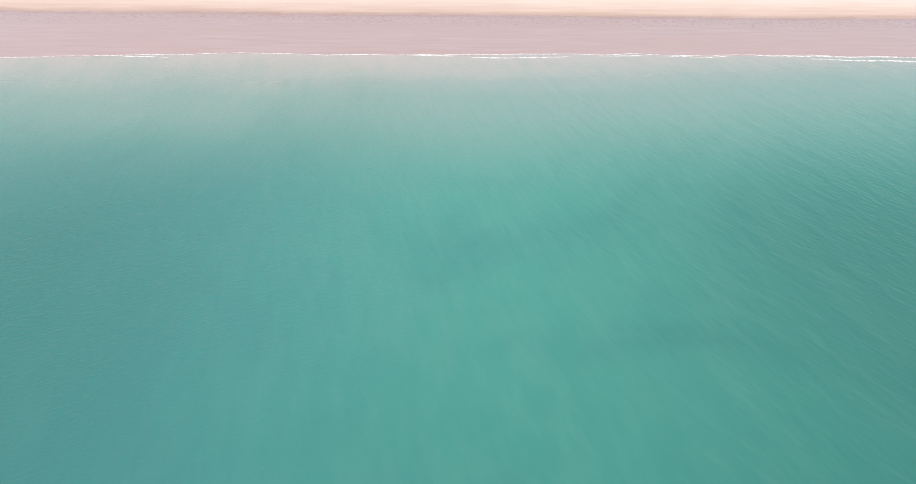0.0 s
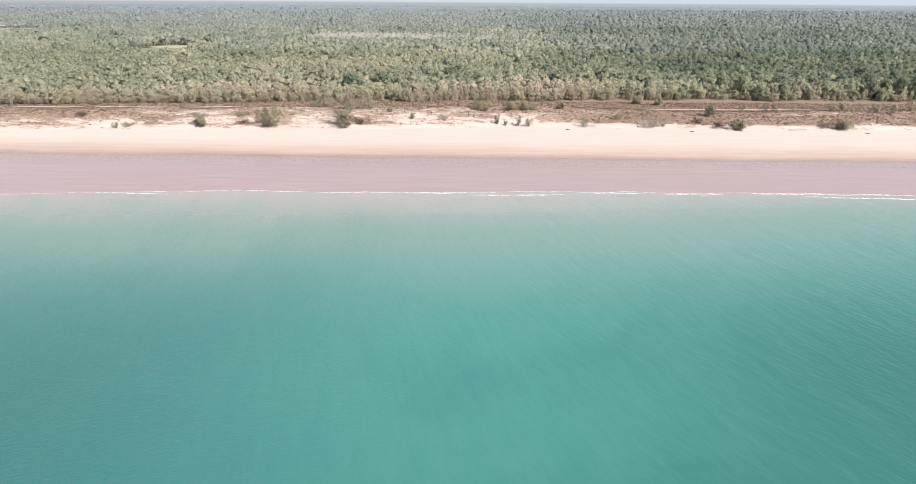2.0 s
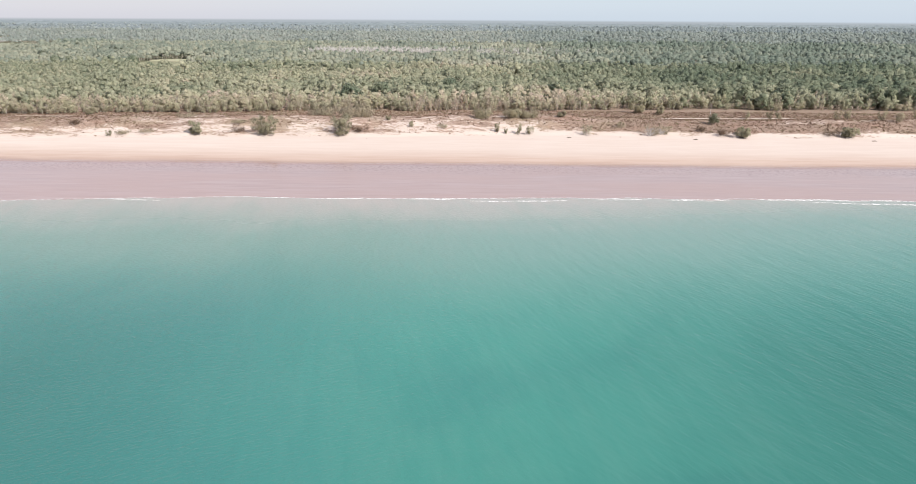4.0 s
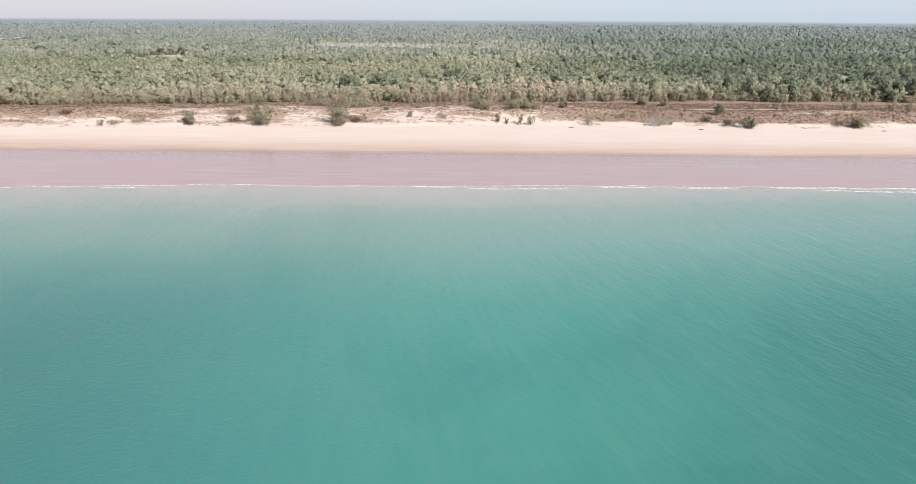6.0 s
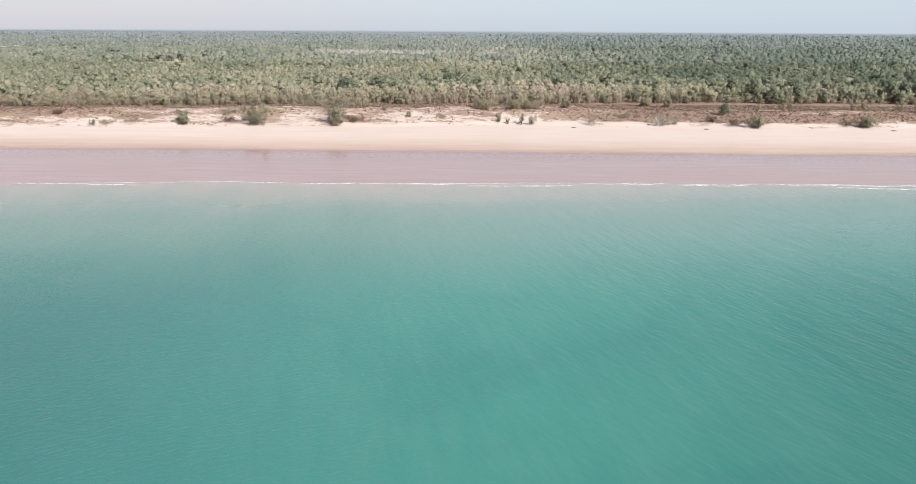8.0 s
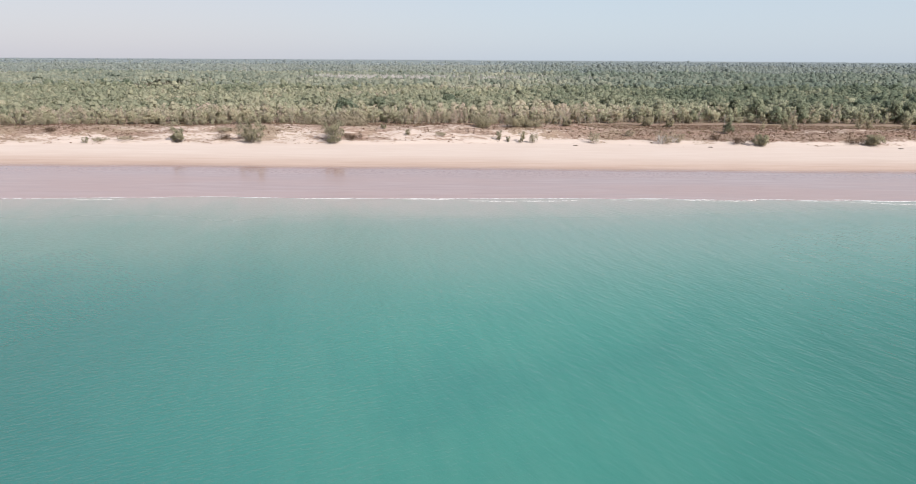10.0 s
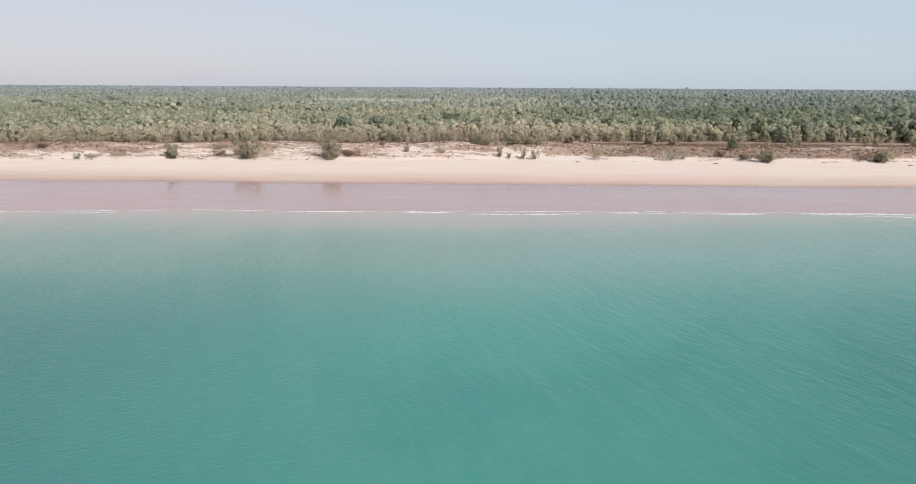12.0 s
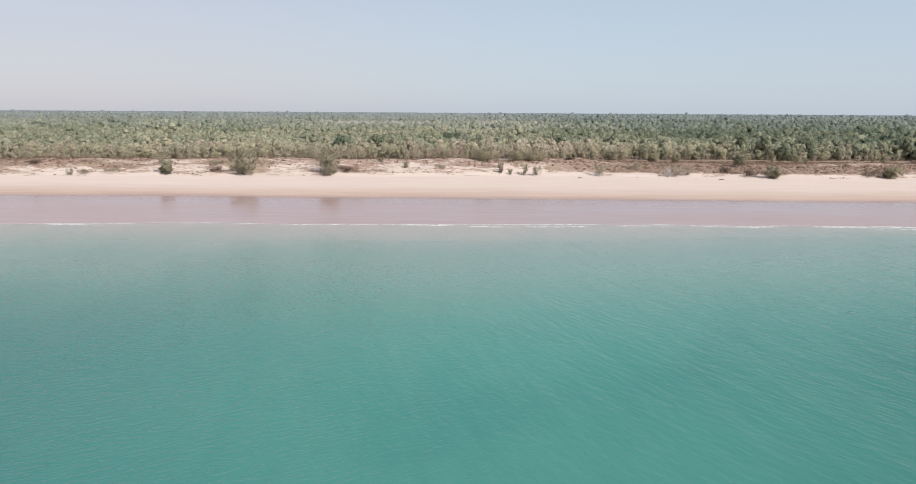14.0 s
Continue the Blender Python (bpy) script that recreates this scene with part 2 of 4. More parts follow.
    p.inputs["Coat Weight"].default_value, p.inputs["Coat IOR"].default_value = 1.0, 1.17
    n.put(p.inputs["Coat Roughness"], n.span(off, 10.0, 70.0, 0.32, 0.12))
    n.put(p.inputs["Coat Normal"], nrm)
    return n.done(p.outputs[0])


def foam_material():
    n = Nodes("sea_foam")
    spots = n.noise(n.place((0.5, 1, 1)), 1.6, 5, 0.7)
    body = n.surface((0.74, 0.72, 0.70), 0.7, n.bump(spots, 0.6, 0.08))
    clear = n.add("ShaderNodeBsdfTransparent")
    m = n.add("ShaderNodeMixShader")
    n.put(m.inputs[0], n.span(spots, 0.34, 0.60, 0.0, 0.94))
    n.put(m.inputs[1], clear.outputs[0]), n.put(m.inputs[2], body)
    return n.done(m.outputs[0])


def leaf_material(name, stops, patch=0.0, grain=0.9):
    """Foliage: a run of leaf colours picked by the plant's tone, with clump-to-clump change, relief and light through the leaves."""
    n = Nodes(name)
    at = n.add("ShaderNodeAttribute")
    at.attribute_name = "tone"
    info = n.add("ShaderNodeObjectInfo")
    geo = n.add("ShaderNodeNewGeometry")
    clump = n.noise(n.place(), grain, 4, 0.65)
    pick = n.math("ADD", at.outputs["Fac"], n.math("MULTIPLY", n.math("SUBTRACT", info.outputs["Random"], 0.5), patch))
    pick = n.math("ADD", pick, n.math("MULTIPLY", n.math("SUBTRACT", clump, 0.5), 0.30))
    ramp = n.add("ShaderNodeValToRGB")
    n.put(ramp.inputs[0], pick)
    els = ramp.color_ramp.elements
    while len(els) < len(stops):
        els.new(0.5)
    for e, (at_, c) in zip(els, stops):
        e.position, e.color = at_, (*c, 1)
    vary = n.span(geo.outputs["Random Per Island"], 0.0, 1.0, 0.93, 1.07)
    vary = n.math("MULTIPLY", vary, n.span(n.noise(n.place(), 3.1 * grain, 3, 0.6), 0.28, 0.72, 0.80, 1.22))
    col = n.mix(1.0, ramp.outputs[0], vary, "MULTIPLY")
    relief = n.bump(clump, 0.7, 0.8 / grain)
    d, t, m = n.add("ShaderNodeBsdfDiffuse"), n.add("ShaderNodeBsdfTranslucent"), n.add("ShaderNodeMixShader")
    n.put(d.inputs["Color"], col), n.put(t.inputs["Color"], col), n.put(d.inputs["Normal"], relief)
    m.inputs[0].default_value = 0.42
    n.put(m.inputs[1], d.outputs[0]), n.put(m.inputs[2], t.outputs[0])
    return n.done(m.outputs[0])


def bark_material(name, a, b):
    n = Nodes(name)
    f = n.noise(n.place((1, 1, 0.25)), 3.0, 5, 0.65)
    return n.done(n.surface(n.mix(n.span(f, 0.3, 0.7), a, b), 0.9, n.bump(f, 0.5, 0.04)))


GROUND, WATER, FOAM = ground_material(), water_material(), foam_material()
# tone 0 to 1: dry pinkish scrub, olive, mid green, dark green
WOOD_STOPS = [(0.0, (0.575, 0.450, 0.390)), (0.18, (0.555, 0.470, 0.370)), (0.36, (0.455, 0.435, 0.312)),
              (0.6, (0.348, 0.356, 0.252)), (0.85, (0.238, 0.265, 0.186)), (1.0, (0.175, 0.212, 0.152))]
LEAF = leaf_material("woodland_leaves", WOOD_STOPS, 0.12)
# sparse card crowns shade themselves, so extra brightness is put into the leaf colour
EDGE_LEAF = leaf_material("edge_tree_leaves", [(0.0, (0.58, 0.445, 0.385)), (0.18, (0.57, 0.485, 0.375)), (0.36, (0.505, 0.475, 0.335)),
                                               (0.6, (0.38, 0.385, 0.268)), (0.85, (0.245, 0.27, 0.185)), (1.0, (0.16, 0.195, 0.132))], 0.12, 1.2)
# air haze put into the leaf colours: greyer and bluer with each stretch inland
MID_LEAF = leaf_material("hazed_inland_leaves", [(0.0, (0.49, 0.44, 0.385)), (0.25, (0.445, 0.42, 0.335)), (0.5, (0.385, 0.388, 0.300)),
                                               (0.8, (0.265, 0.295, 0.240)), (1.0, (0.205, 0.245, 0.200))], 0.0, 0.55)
FAR_LEAF = leaf_material("hazed_distant_leaves", [(0.0, (0.45, 0.43, 0.405)), (0.25, (0.405, 0.408, 0.372)), (0.5, (0.345, 0.365, 0.325)),
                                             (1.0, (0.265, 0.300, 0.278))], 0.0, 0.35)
BLUE_LEAF = leaf_material("hazed_remote_leaves", [(0.0, (0.40, 0.405, 0.395)), (0.5, (0.335, 0.365, 0.352)), (1.0, (0.265, 0.300, 0.298))], 0.0, 0.25)
SHRUB_LEAF = leaf_material("shrub_leaves", [(0.0, (0.40, 0.33, 0.255)), (0.35, (0.385, 0.345, 0.235)),
                                            (0.7, (0.325, 0.308, 0.215)), (0.9, (0.250, 0.246, 0.170)), (1.0, (0.13, 0.145, 0.092))], 0.10, 1.4)


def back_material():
    """The farthest woods, with the blue-grey of distance haze put into their colour."""
    n = Nodes("hazed_far_woods")
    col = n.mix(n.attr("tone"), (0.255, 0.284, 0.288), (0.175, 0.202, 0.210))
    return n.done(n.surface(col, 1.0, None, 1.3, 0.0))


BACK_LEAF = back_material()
BROWN_LEAF = leaf_material("dry_brown_brush", [(0.0, (0.14, 0.095, 0.07)), (0.5, (0.22, 0.16, 0.115)), (1.0, (0.26, 0.21, 0.14))], 0.1, 1.4)
DRY_LEAF = leaf_material("dry_creeper", [(0.0, (0.21, 0.135, 0.102)), (0.35, (0.31, 0.222, 0.165)), (0.7, (0.27, 0.24, 0.145))])
BARK_PALE = bark_material("pale_bark", (0.30, 0.26, 0.22), (0.46, 0.41, 0.35))
BARK_DARK = bark_material("dark_bark", (0.09, 0.07, 0.055), (0.17, 0.14, 0.11))
DEAD_WOOD = bark_material("bleached_wood", (0.41, 0.38, 0.36), (0.53, 0.495, 0.47))
TRACK_SAND = bark_material("track_sand", (0.44, 0.355, 0.295), (0.54, 0.45, 0.385))


# ---------------------------------------------------------------- ground and sea
def inland(x, y):
    """How far inland a place lies, in metres, with the foot of the dune at 313 and its crest at 336 all along the beach."""
    x, y = np.asarray(x, float), np.asarray(y, float)
    toe = np.interp(x, [-320, -200, -150, -50, 0, 20, 60, 120, 200, 320], [303, 305, 308, 312.5, 317, 320, 320, 316.5, 317, 317])
    edge = np.interp(x, [-400, -160, -120, -80, -30, 20, 60, 120, 160, 400], [205, 211, 213.5, 216.3, 218.0, 219.2, 219.8, 217.8, 216.5, 212])
    high = smooth(225, 258, y)
    beach = y + (1 - high) * (220.8 - edge) + high * 0.018 * np.clip(x, -400, 400)
    near = smooth(278, 306, y) * (1 - smooth(350, 385, y))
    return beach * (1 - near) + (y + 313 - toe) * near


def land(x, y):
    """Height of the ground."""
    x, y = np.asarray(x, float), np.asarray(y, float)
    yy = inland(x, y)
    z = np.interp(yy, [-5200, -400, 0, 150, 220.8, 268, 290, 310, 313, 318, 326, 334, 341, 352, 362, 400, 1500, 5300],
                  [-14, -9, -4.5, -1.3, 0.0, 1.16, 2.7, 4.1, 4.5, 5.9, 8.0, 9.2, 9.1, 6.9, 5.2, 5.2, 5.2, 12.0])
    dune = smooth(312, 320, yy) * (1 - smooth(346, 362, yy))
    z = z - dune * np.clip(z - 4.6, 0, 9) * (0.20 * smooth(40, 90, x) + 0.10 * rough(x, 0 * x, 45, 9))
    shore = smooth(150, 200, yy) * (1 - smooth(262, 285, yy))
    z = z + shore * (0.045 * rough(x, y, 38, 1) + 0.02 * rough(x, y, 11, 2))
    z = z + dune * (0.65 * rough(x, y, 17, 3) + 0.40 * rough(x, y, 6.5, 4) + 0.14 * rough(x, y, 2.4, 5))
    z = z + smooth(352, 372, yy) * 0.2 * rough(x, y, 30, 6)
    lip = np.exp(-((yy - 314.5 - 1.5 * rough(x, 0 * x, 14, 8)) / 1.8) ** 2)
    return z + lip * 0.30 * (rough(x, y, 9, 7) + 0.6)


DUNE_PATCHES = [  # x, y, half length, half depth, more (+) or less (-) plant cover
    (-195, 322, 46, 16, 0.45), (-134, 316, 8, 3, 0.40), (4, 328, 13, 4, 0.50), (52, 330, 13, 4, 0.55), (82, 329, 20, 6, 0.50), (130, 328, 34, 9, 0.40),
    (205, 331, 34, 7, 0.30), (-150, 312, 20, 4, -0.35), (-115, 326, 18, 5, -0.25), (-22, 325, 24, 7, -0.30), (24, 329, 11, 7, -0.34), (-68, 322, 8, 8, -0.30),
    (-97, 321, 12, 6, 0.35), (-42, 318, 9, 5, 0.35), (-60, 331, 20, 5, 0.15), (190, 321, 20, 3, -0.35), (165, 334, 30, 2, -0.35),
    (-165, 315, 34, 4, -0.35), (-108, 318, 16, 4, -0.30), (60, 322, 34, 2, -0.25), (206, 319, 30, 3, -0.55), (142, 318.5, 18, 2.5, -0.55), (92, 320, 20, 2.5, -0.5), (-8, 320, 14, 2, 0.2),
]


def cover(x, y):
    """How thickly plants cover the ground: about 0.2 bare sand, 0.8 closed cover."""
    x, y = np.asarray(x, float), np.asarray(y, float)
    yy = inland(x, y)
    c = 0.60 + (0.24 * smooth(319, 329, yy) - 0.10) * (1 - smooth(36, 60, x)) + 0.20 * rough(x, y * 2.5, 20, 51) + 0.16 * rough(x, y * 2.5, 8, 52) + 0.28 * smooth(36, 60, x) * smooth(314, 318, yy)
    for px, py, hx, hy, more in DUNE_PATCHES:
        c = c + (0.65 if more > 0 else 0.95) * more * np.exp(-((x - px) / hx) ** 2 - ((y - py) / hy) ** 2)
    c = c + 0.6 * smooth(338, 350, yy + 3 * rough(x, y, 26, 53)) - 0.25 * (1 - smooth(313, 317, yy + 1.5 * rough(x, y, 7, 56)))
    return np.clip(c * smooth(309.5, 313.5, yy + 2 * rough(x, y, 10, 57)), 0, 1.2)


def steps(*runs):
    out = []
    for a, b, s in runs:
        out.extend(np.arange(a, b, s))
    return np.array(out + [runs[-1][1]], float)


def sheet(name, xs, ys, height, material):
    gx, gy = np.meshgrid(xs, ys)
    gz = height(gx, gy)
    v = np.stack([gx, gy, gz], -1).reshape(-1, 3)
    nx, ny = len(xs), len(ys)
    i = np.arange(nx * ny).reshape(ny, nx)
    f = np.stack([i[:-1, :-1], i[:-1, 1:], i[1:, 1:], i[1:, :-1]], -1).reshape(-1, 4)
    return new(name, mesh_of(name, v, f, material, soft=True))


xs = steps((-5200, -1200, 400), (-1200, -320, 40), (-320, 320, 1.6), (320, 1200, 40), (1200, 5200, 400))
ys = steps((-5200, -400, 400), (-400, 160, 40), (160, 205, 5), (205, 300, 2.5), (300, 352, 1.0), (352, 404, 1.8), (404, 440, 6), (440, 1600, 80), (1600, 5200, 300))
ground = sheet("ground", xs, ys, land, GROUND)
co = np.array([v.co for v in ground.data.vertices])
ground.data.attributes.new("cover", "FLOAT", "POINT").data.foreach_set("value", cover(co[:, 0], co[:, 1]).astype(np.float32))
tagged(ground, "sand beach rising from wet pink flat to scrubby dune", "beach", kind="structure")

sea_x = steps((-5200, -400, 400), (-400, 400, 20), (400, 5200, 400))
sea_y = steps((-5200, -400, 400), (-400, 232, 8))
water = tagged(sheet("water", sea_x, sea_y, lambda x, y: 0 * x, WATER),
               "calm turquoise sea, milky with silt near the shore", "sea", kind="structure")


def ribbon(x0, x1, middle, width, lift, seed, step=0.8, ends=True):
    """A strip that lies on the land or the sea along x, with a ragged width."""
    x = np.arange(x0, x1 + step, step)
    u = (x - x0) / (x1 - x0)
    taper = np.clip(np.minimum(u, 1 - u) * 5, 0.08, 1) if ends else np.ones_like(x)
    w = width * taper * (1 + 0.45 * rough(x, 0 * x + seed, 3.0, seed) + 0.3 * rough(x, 0 * x + seed, 1.1, seed + 1))
    y = middle(x)
    across = np.linspace(-0.5, 0.5, 5)
    gx = np.repeat(x[:, None], 5, 1)
    gy = y[:, None] + w[:, None] * across[None, :]
    gz = np.maximum(land(gx, gy), 0.0) + lift * (1 - 3.2 * across[None, :] ** 2 * (1 if ends else 0))
    i = np.arange(gx.size).reshape(gx.shape)
    f = np.stack([i[:-1, :-1], i[1:, :-1], i[1:, 1:], i[:-1, 1:]], -1).reshape(-1, 4)
    return np.stack([gx, gy, gz], -1).reshape(-1, 3), f


def waterline(x):
    """Where the sea meets the sand."""
    x = np.asarray(x, float)
    best = np.full(x.shape, 206.0)
    for y in np.arange(226.0, 202.0, -0.25):
        best = np.where(land(x, y + 0 * x) > 0, y, best)
    return best


FOAM_RUNS = [  # x from, x to, metres off the waterline, width
    (-212, -180, 0.5, 0.5), (-166, -146, 2.0, 0.7), (-106, -92, 2.2, 0.6), (-46, -30, 0.4, 0.5), (-16, -2, 1.4, 0.7),
    (3, 33, 2.4, 1.1), (43, 58, 1.4, 0.9), (64, 84, 0.4, 0.6), (96, 136, 1.0, 0.7),
    (108, 146, 3.6, 1.3), (152, 196, 0.6, 0.7), (178, 212, 3.4, 1.1),
]
for k, (xa, xb, off, wide) in enumerate(FOAM_RUNS):
    run = ribbon(xa, xb, lambda x: waterline(x) - off - 0.8 * rough(x, 0 * x, 13, 60 + k) - 0.03 * (x - xa) * (1 if off > 2 else 0),
                 wide, 0.10, 300 + 7 * k)
    tagged(new("foam_line", mesh_of("foam_line", *run, FOAM, soft=True)), "thin line of white foam where a small wave breaks", "foam", "foam along the waterline")
swash = ribbon(-330, 330, lambda x: waterline(x) + 0.1 + 0.35 * rough(x, 0 * x, 9, 95), 0.68, 0.06, 391, 0.8, False)
tagged(new("foam_line", mesh_of("foam_line", *swash, FOAM, soft=True)), "long thin thread of foam along the waterline", "foam", "foam along the waterline")


def track_line(x):
    return np.interp(x, [-320, -233, -120, -45, 34, 93, 155, 232, 320], [361, 363, 368, 370.5, 371.5, 366, 370, 367, 366]) + 0.8 * rough(x, 0 * x, 20, 67)


tagged(new("sandy_track", mesh_of("sandy_track", *ribbon(-318, 318, track_line, 2.3, 0.06, 401, 1.2, False), TRACK_SAND, soft=True)),
       "pale sandy vehicle track across the brown flat", "track", kind="structure")

# ---------------------------------------------------------------- leaf and limb builders
def rng_of(seed):
    return np.random.RandomState(seed)


def leaf_cards(rng, centres, radii, counts, size, tones, squash=0.8, slim=0.45, up=0.3, hollow=0.0, corners=4):
    """Small kite-shaped leaf clumps round many cluster centres. Returns vertices, faces, tones and normals."""
    idx = np.repeat(np.arange(len(centres)), counts)
    k = len(idx)
    d = rng.normal(size=(k, 3))
    d /= np.linalg.norm(d, axis=1, keepdims=True)
    if hollow:          # a shell over the upper side of each lobe
        d[:, 2] = np.where(d[:, 2] < -0.35, -d[:, 2], d[:, 2])
        r = radii[idx] * (hollow + (1.08 - hollow) * rng.rand(k))
    else:
        r = radii[idx] * (0.45 + 0.6 * rng.rand(k) ** 0.6)
    c = centres[idx] + d * r[:, None] * np.array([1, 1, squash])
    face = d + 0.30 * rng.normal(size=(k, 3)) + np.array([0, 0, 0.25])      # leaves face outwards, more or less
    face /= np.linalg.norm(face, axis=1, keepdims=True)
    a = rng.normal(size=(k, 3)) + np.array([0, 0, up])
    a -= face * (a * face).sum(1, keepdims=True)
    a /= np.linalg.norm(a, axis=1, keepdims=True) + 1e-6
    b = np.cross(face, a)
    s = (size[idx] if np.ndim(size) else size) * (0.6 + 0.8 * rng.rand(k))
    a, b = a * s[:, None], b * (s * slim * (0.7 + 0.6 * rng.rand(k)))[:, None]
    mid = a * (0.3 * rng.rand(k)[:, None] - 0.15)
    if corners == 3:
        v = np.stack([c + a - 0.3 * b, c + 1.1 * b + mid, c - 0.7 * a - b], 1).reshape(-1, 3)
    else:
        v = np.stack([c - a, c - b + mid, c + a, c + b + mid], 1).reshape(-1, 3)
    lit = d * np.array([1, 1, 1.2]) + 0.35 * face + np.array([0, 0, 0.15])
    lit /= np.linalg.norm(lit, axis=1, keepdims=True)
    return v, np.arange(corners * k).reshape(-1, corners), np.repeat(np.asarray(tones)[idx], corners), np.repeat(lit, corners, 0)


def limb(path, radii, sides=6):
    """A tapered tube along a bent path."""
    path = [Vector(p) for p in path]
    v, f = [], []
    for i, (p, r) in enumerate(zip(path, radii)):
        way = (path[min(i + 1, len(path) - 1)] - path[max(i - 1, 0)]).normalized()
        q = way.to_track_quat("Z", "Y")
        for k in range(sides):
            a = 2 * math.pi * k / sides
            v.append(p + q @ Vector((r * math.cos(a), r * math.sin(a), 0)))
        if i:
            for k in range(sides):
                m = (k + 1) % sides
                f.append(((i - 1) * sides + k, (i - 1) * sides + m, i * sides + m, i * sides + k))
    f.append(tuple(range(len(v) - sides, len(v))))
    return [tuple(p) for p in v], f


def join(pieces):
    v, f = [], []
    for pv, pf in pieces:
        o = len(v)
        v.extend(pv)
        f.extend(tuple(i + o for i in q) for q in pf)
    return v, f


def tree(name, seed, height, spread, trunk_share, leaf, bark, tone, clusters, cards, card, slim=0.45, squash=0.75, open_=0.3,
         stems=1, label="", category="tree", group="", up=0.3, shag=1.0):
    """One tree or shrub with its foot at the origin: trunk, limbs and a crown of leaf clumps."""
    rng = rng_of(seed)
    top = new(name)
    tagged(top, label, category, group)
    centres, radii = [], []
    for s in range(stems):
        a = 6.283 * (s + rng.rand()) / stems
        lean = 0.06 if stems == 1 else (0.30 if shag == 1 else 0.20 + 0.22 * rng.rand()) * spread / height
        base = Vector((math.cos(a), math.sin(a), 0)) * (0 if stems == 1 else spread * 0.06)
        tip = base + Vector((math.cos(a) * lean * height, math.sin(a) * lean * height, height * (0.70 + 0.18 * rng.rand()) * (1.0 if shag == 1 else 0.55 + 0.60 * rng.rand())))
        mid = base.lerp(tip, 0.5) + Vector((rng.normal(), rng.normal(), 0)) * height * 0.03
        r0 = (height * 0.020 + 0.02) / math.sqrt(stems)
        wood = [limb([base - Vector((0, 0, 0.5)), base.lerp(mid, 0.5), mid, mid.lerp(tip, 0.5), tip],
                     [r0 * 1.35, r0, r0 * 0.8, r0 * 0.55, r0 * 0.2])]
        twigs = []
        many = max(3, clusters // stems)
        for k in range(many):
            u = trunk_share + (1 - trunk_share) * (k + rng.rand()) / many
            start = base.lerp(mid, u / 0.5) if u < 0.5 else mid.lerp(tip, (u - 0.5) / 0.5)
            b = rng.rand() * 6.283
            wide = spread * 0.5 * math.sin(math.pi * min(1, 0.30 + 0.62 * (u - trunk_share) / (1 - trunk_share))) * (0.35 + 0.6 * rng.rand())
            if stems > 1:
                wide *= 0.62
            end = start + Vector((math.cos(b) * wide, math.sin(b) * wide, height * (0.02 + 0.12 * rng.rand())))
            twigs.append(limb([start, start.lerp(end, 0.55) + Vector((0, 0, -0.02 * height)), end], [r0 * 0.45, r0 * 0.3, r0 * 0.1], 4))
            centres.append(tuple(end))
            radii.append(spread * (0.12 + 0.09 * rng.rand()) * (1 if stems == 1 else 0.85) * shag)
        centres.append(tuple(tip))
        radii.append(spread * 0.13)
        if stems == 1:
            part("trunk", mesh_of("trunk", *join(wood), bark), top)
            part("branchwork", mesh_of("branchwork", *join(twigs), bark), top)
        else:
            part("stem", mesh_of("stem", *join(wood + twigs), bark), top)
    centres, radii = np.array(centres), np.array(radii)
    counts = rng.poisson(cards * (radii / radii.mean()) ** 2 * (1 - open_ * rng.rand(len(radii)))).clip(4)
    tones = np.clip(tone + 0.10 * rng.normal(size=len(radii)), 0, 1)
    v, f, tn, lit = leaf_cards(rng, centres, radii, counts, card, tones, squash, slim, up)
    keep = v.reshape(-1, 4, 3)[:, :, 2].min(1) > 0.05
    v, tn, lit = v.reshape(-1, 4, 3)[keep].reshape(-1, 3), tn.reshape(-1, 4)[keep].ravel(), lit.reshape(-1, 4, 3)[keep].reshape(-1, 3)
    out = v - np.array([0, 0, 0.35 * height])
    out /= np.linalg.norm(out, axis=1, keepdims=True) + 1e-6
    lit = 0.6 * lit + 0.7 * out
    lit /= np.linalg.norm(lit, axis=1, keepdims=True) + 1e-6
    part("crown", mesh_of("crown", v, np.arange(len(v)).reshape(-1, 4), leaf, tone=tn, normals=lit), top)
    return top


def foot(x, y, turn=0.0, size=1.0, tall=1.0):
    """The pose of a plant rooted at x, y."""
    return pose(x, y, float(land(x, y)) - 0.05, 0, 0, turn) @ Matrix.Diagonal((size, size, size * tall, 1))


def stand(ob, m):
    ob.matrix_basis = m
    return ob


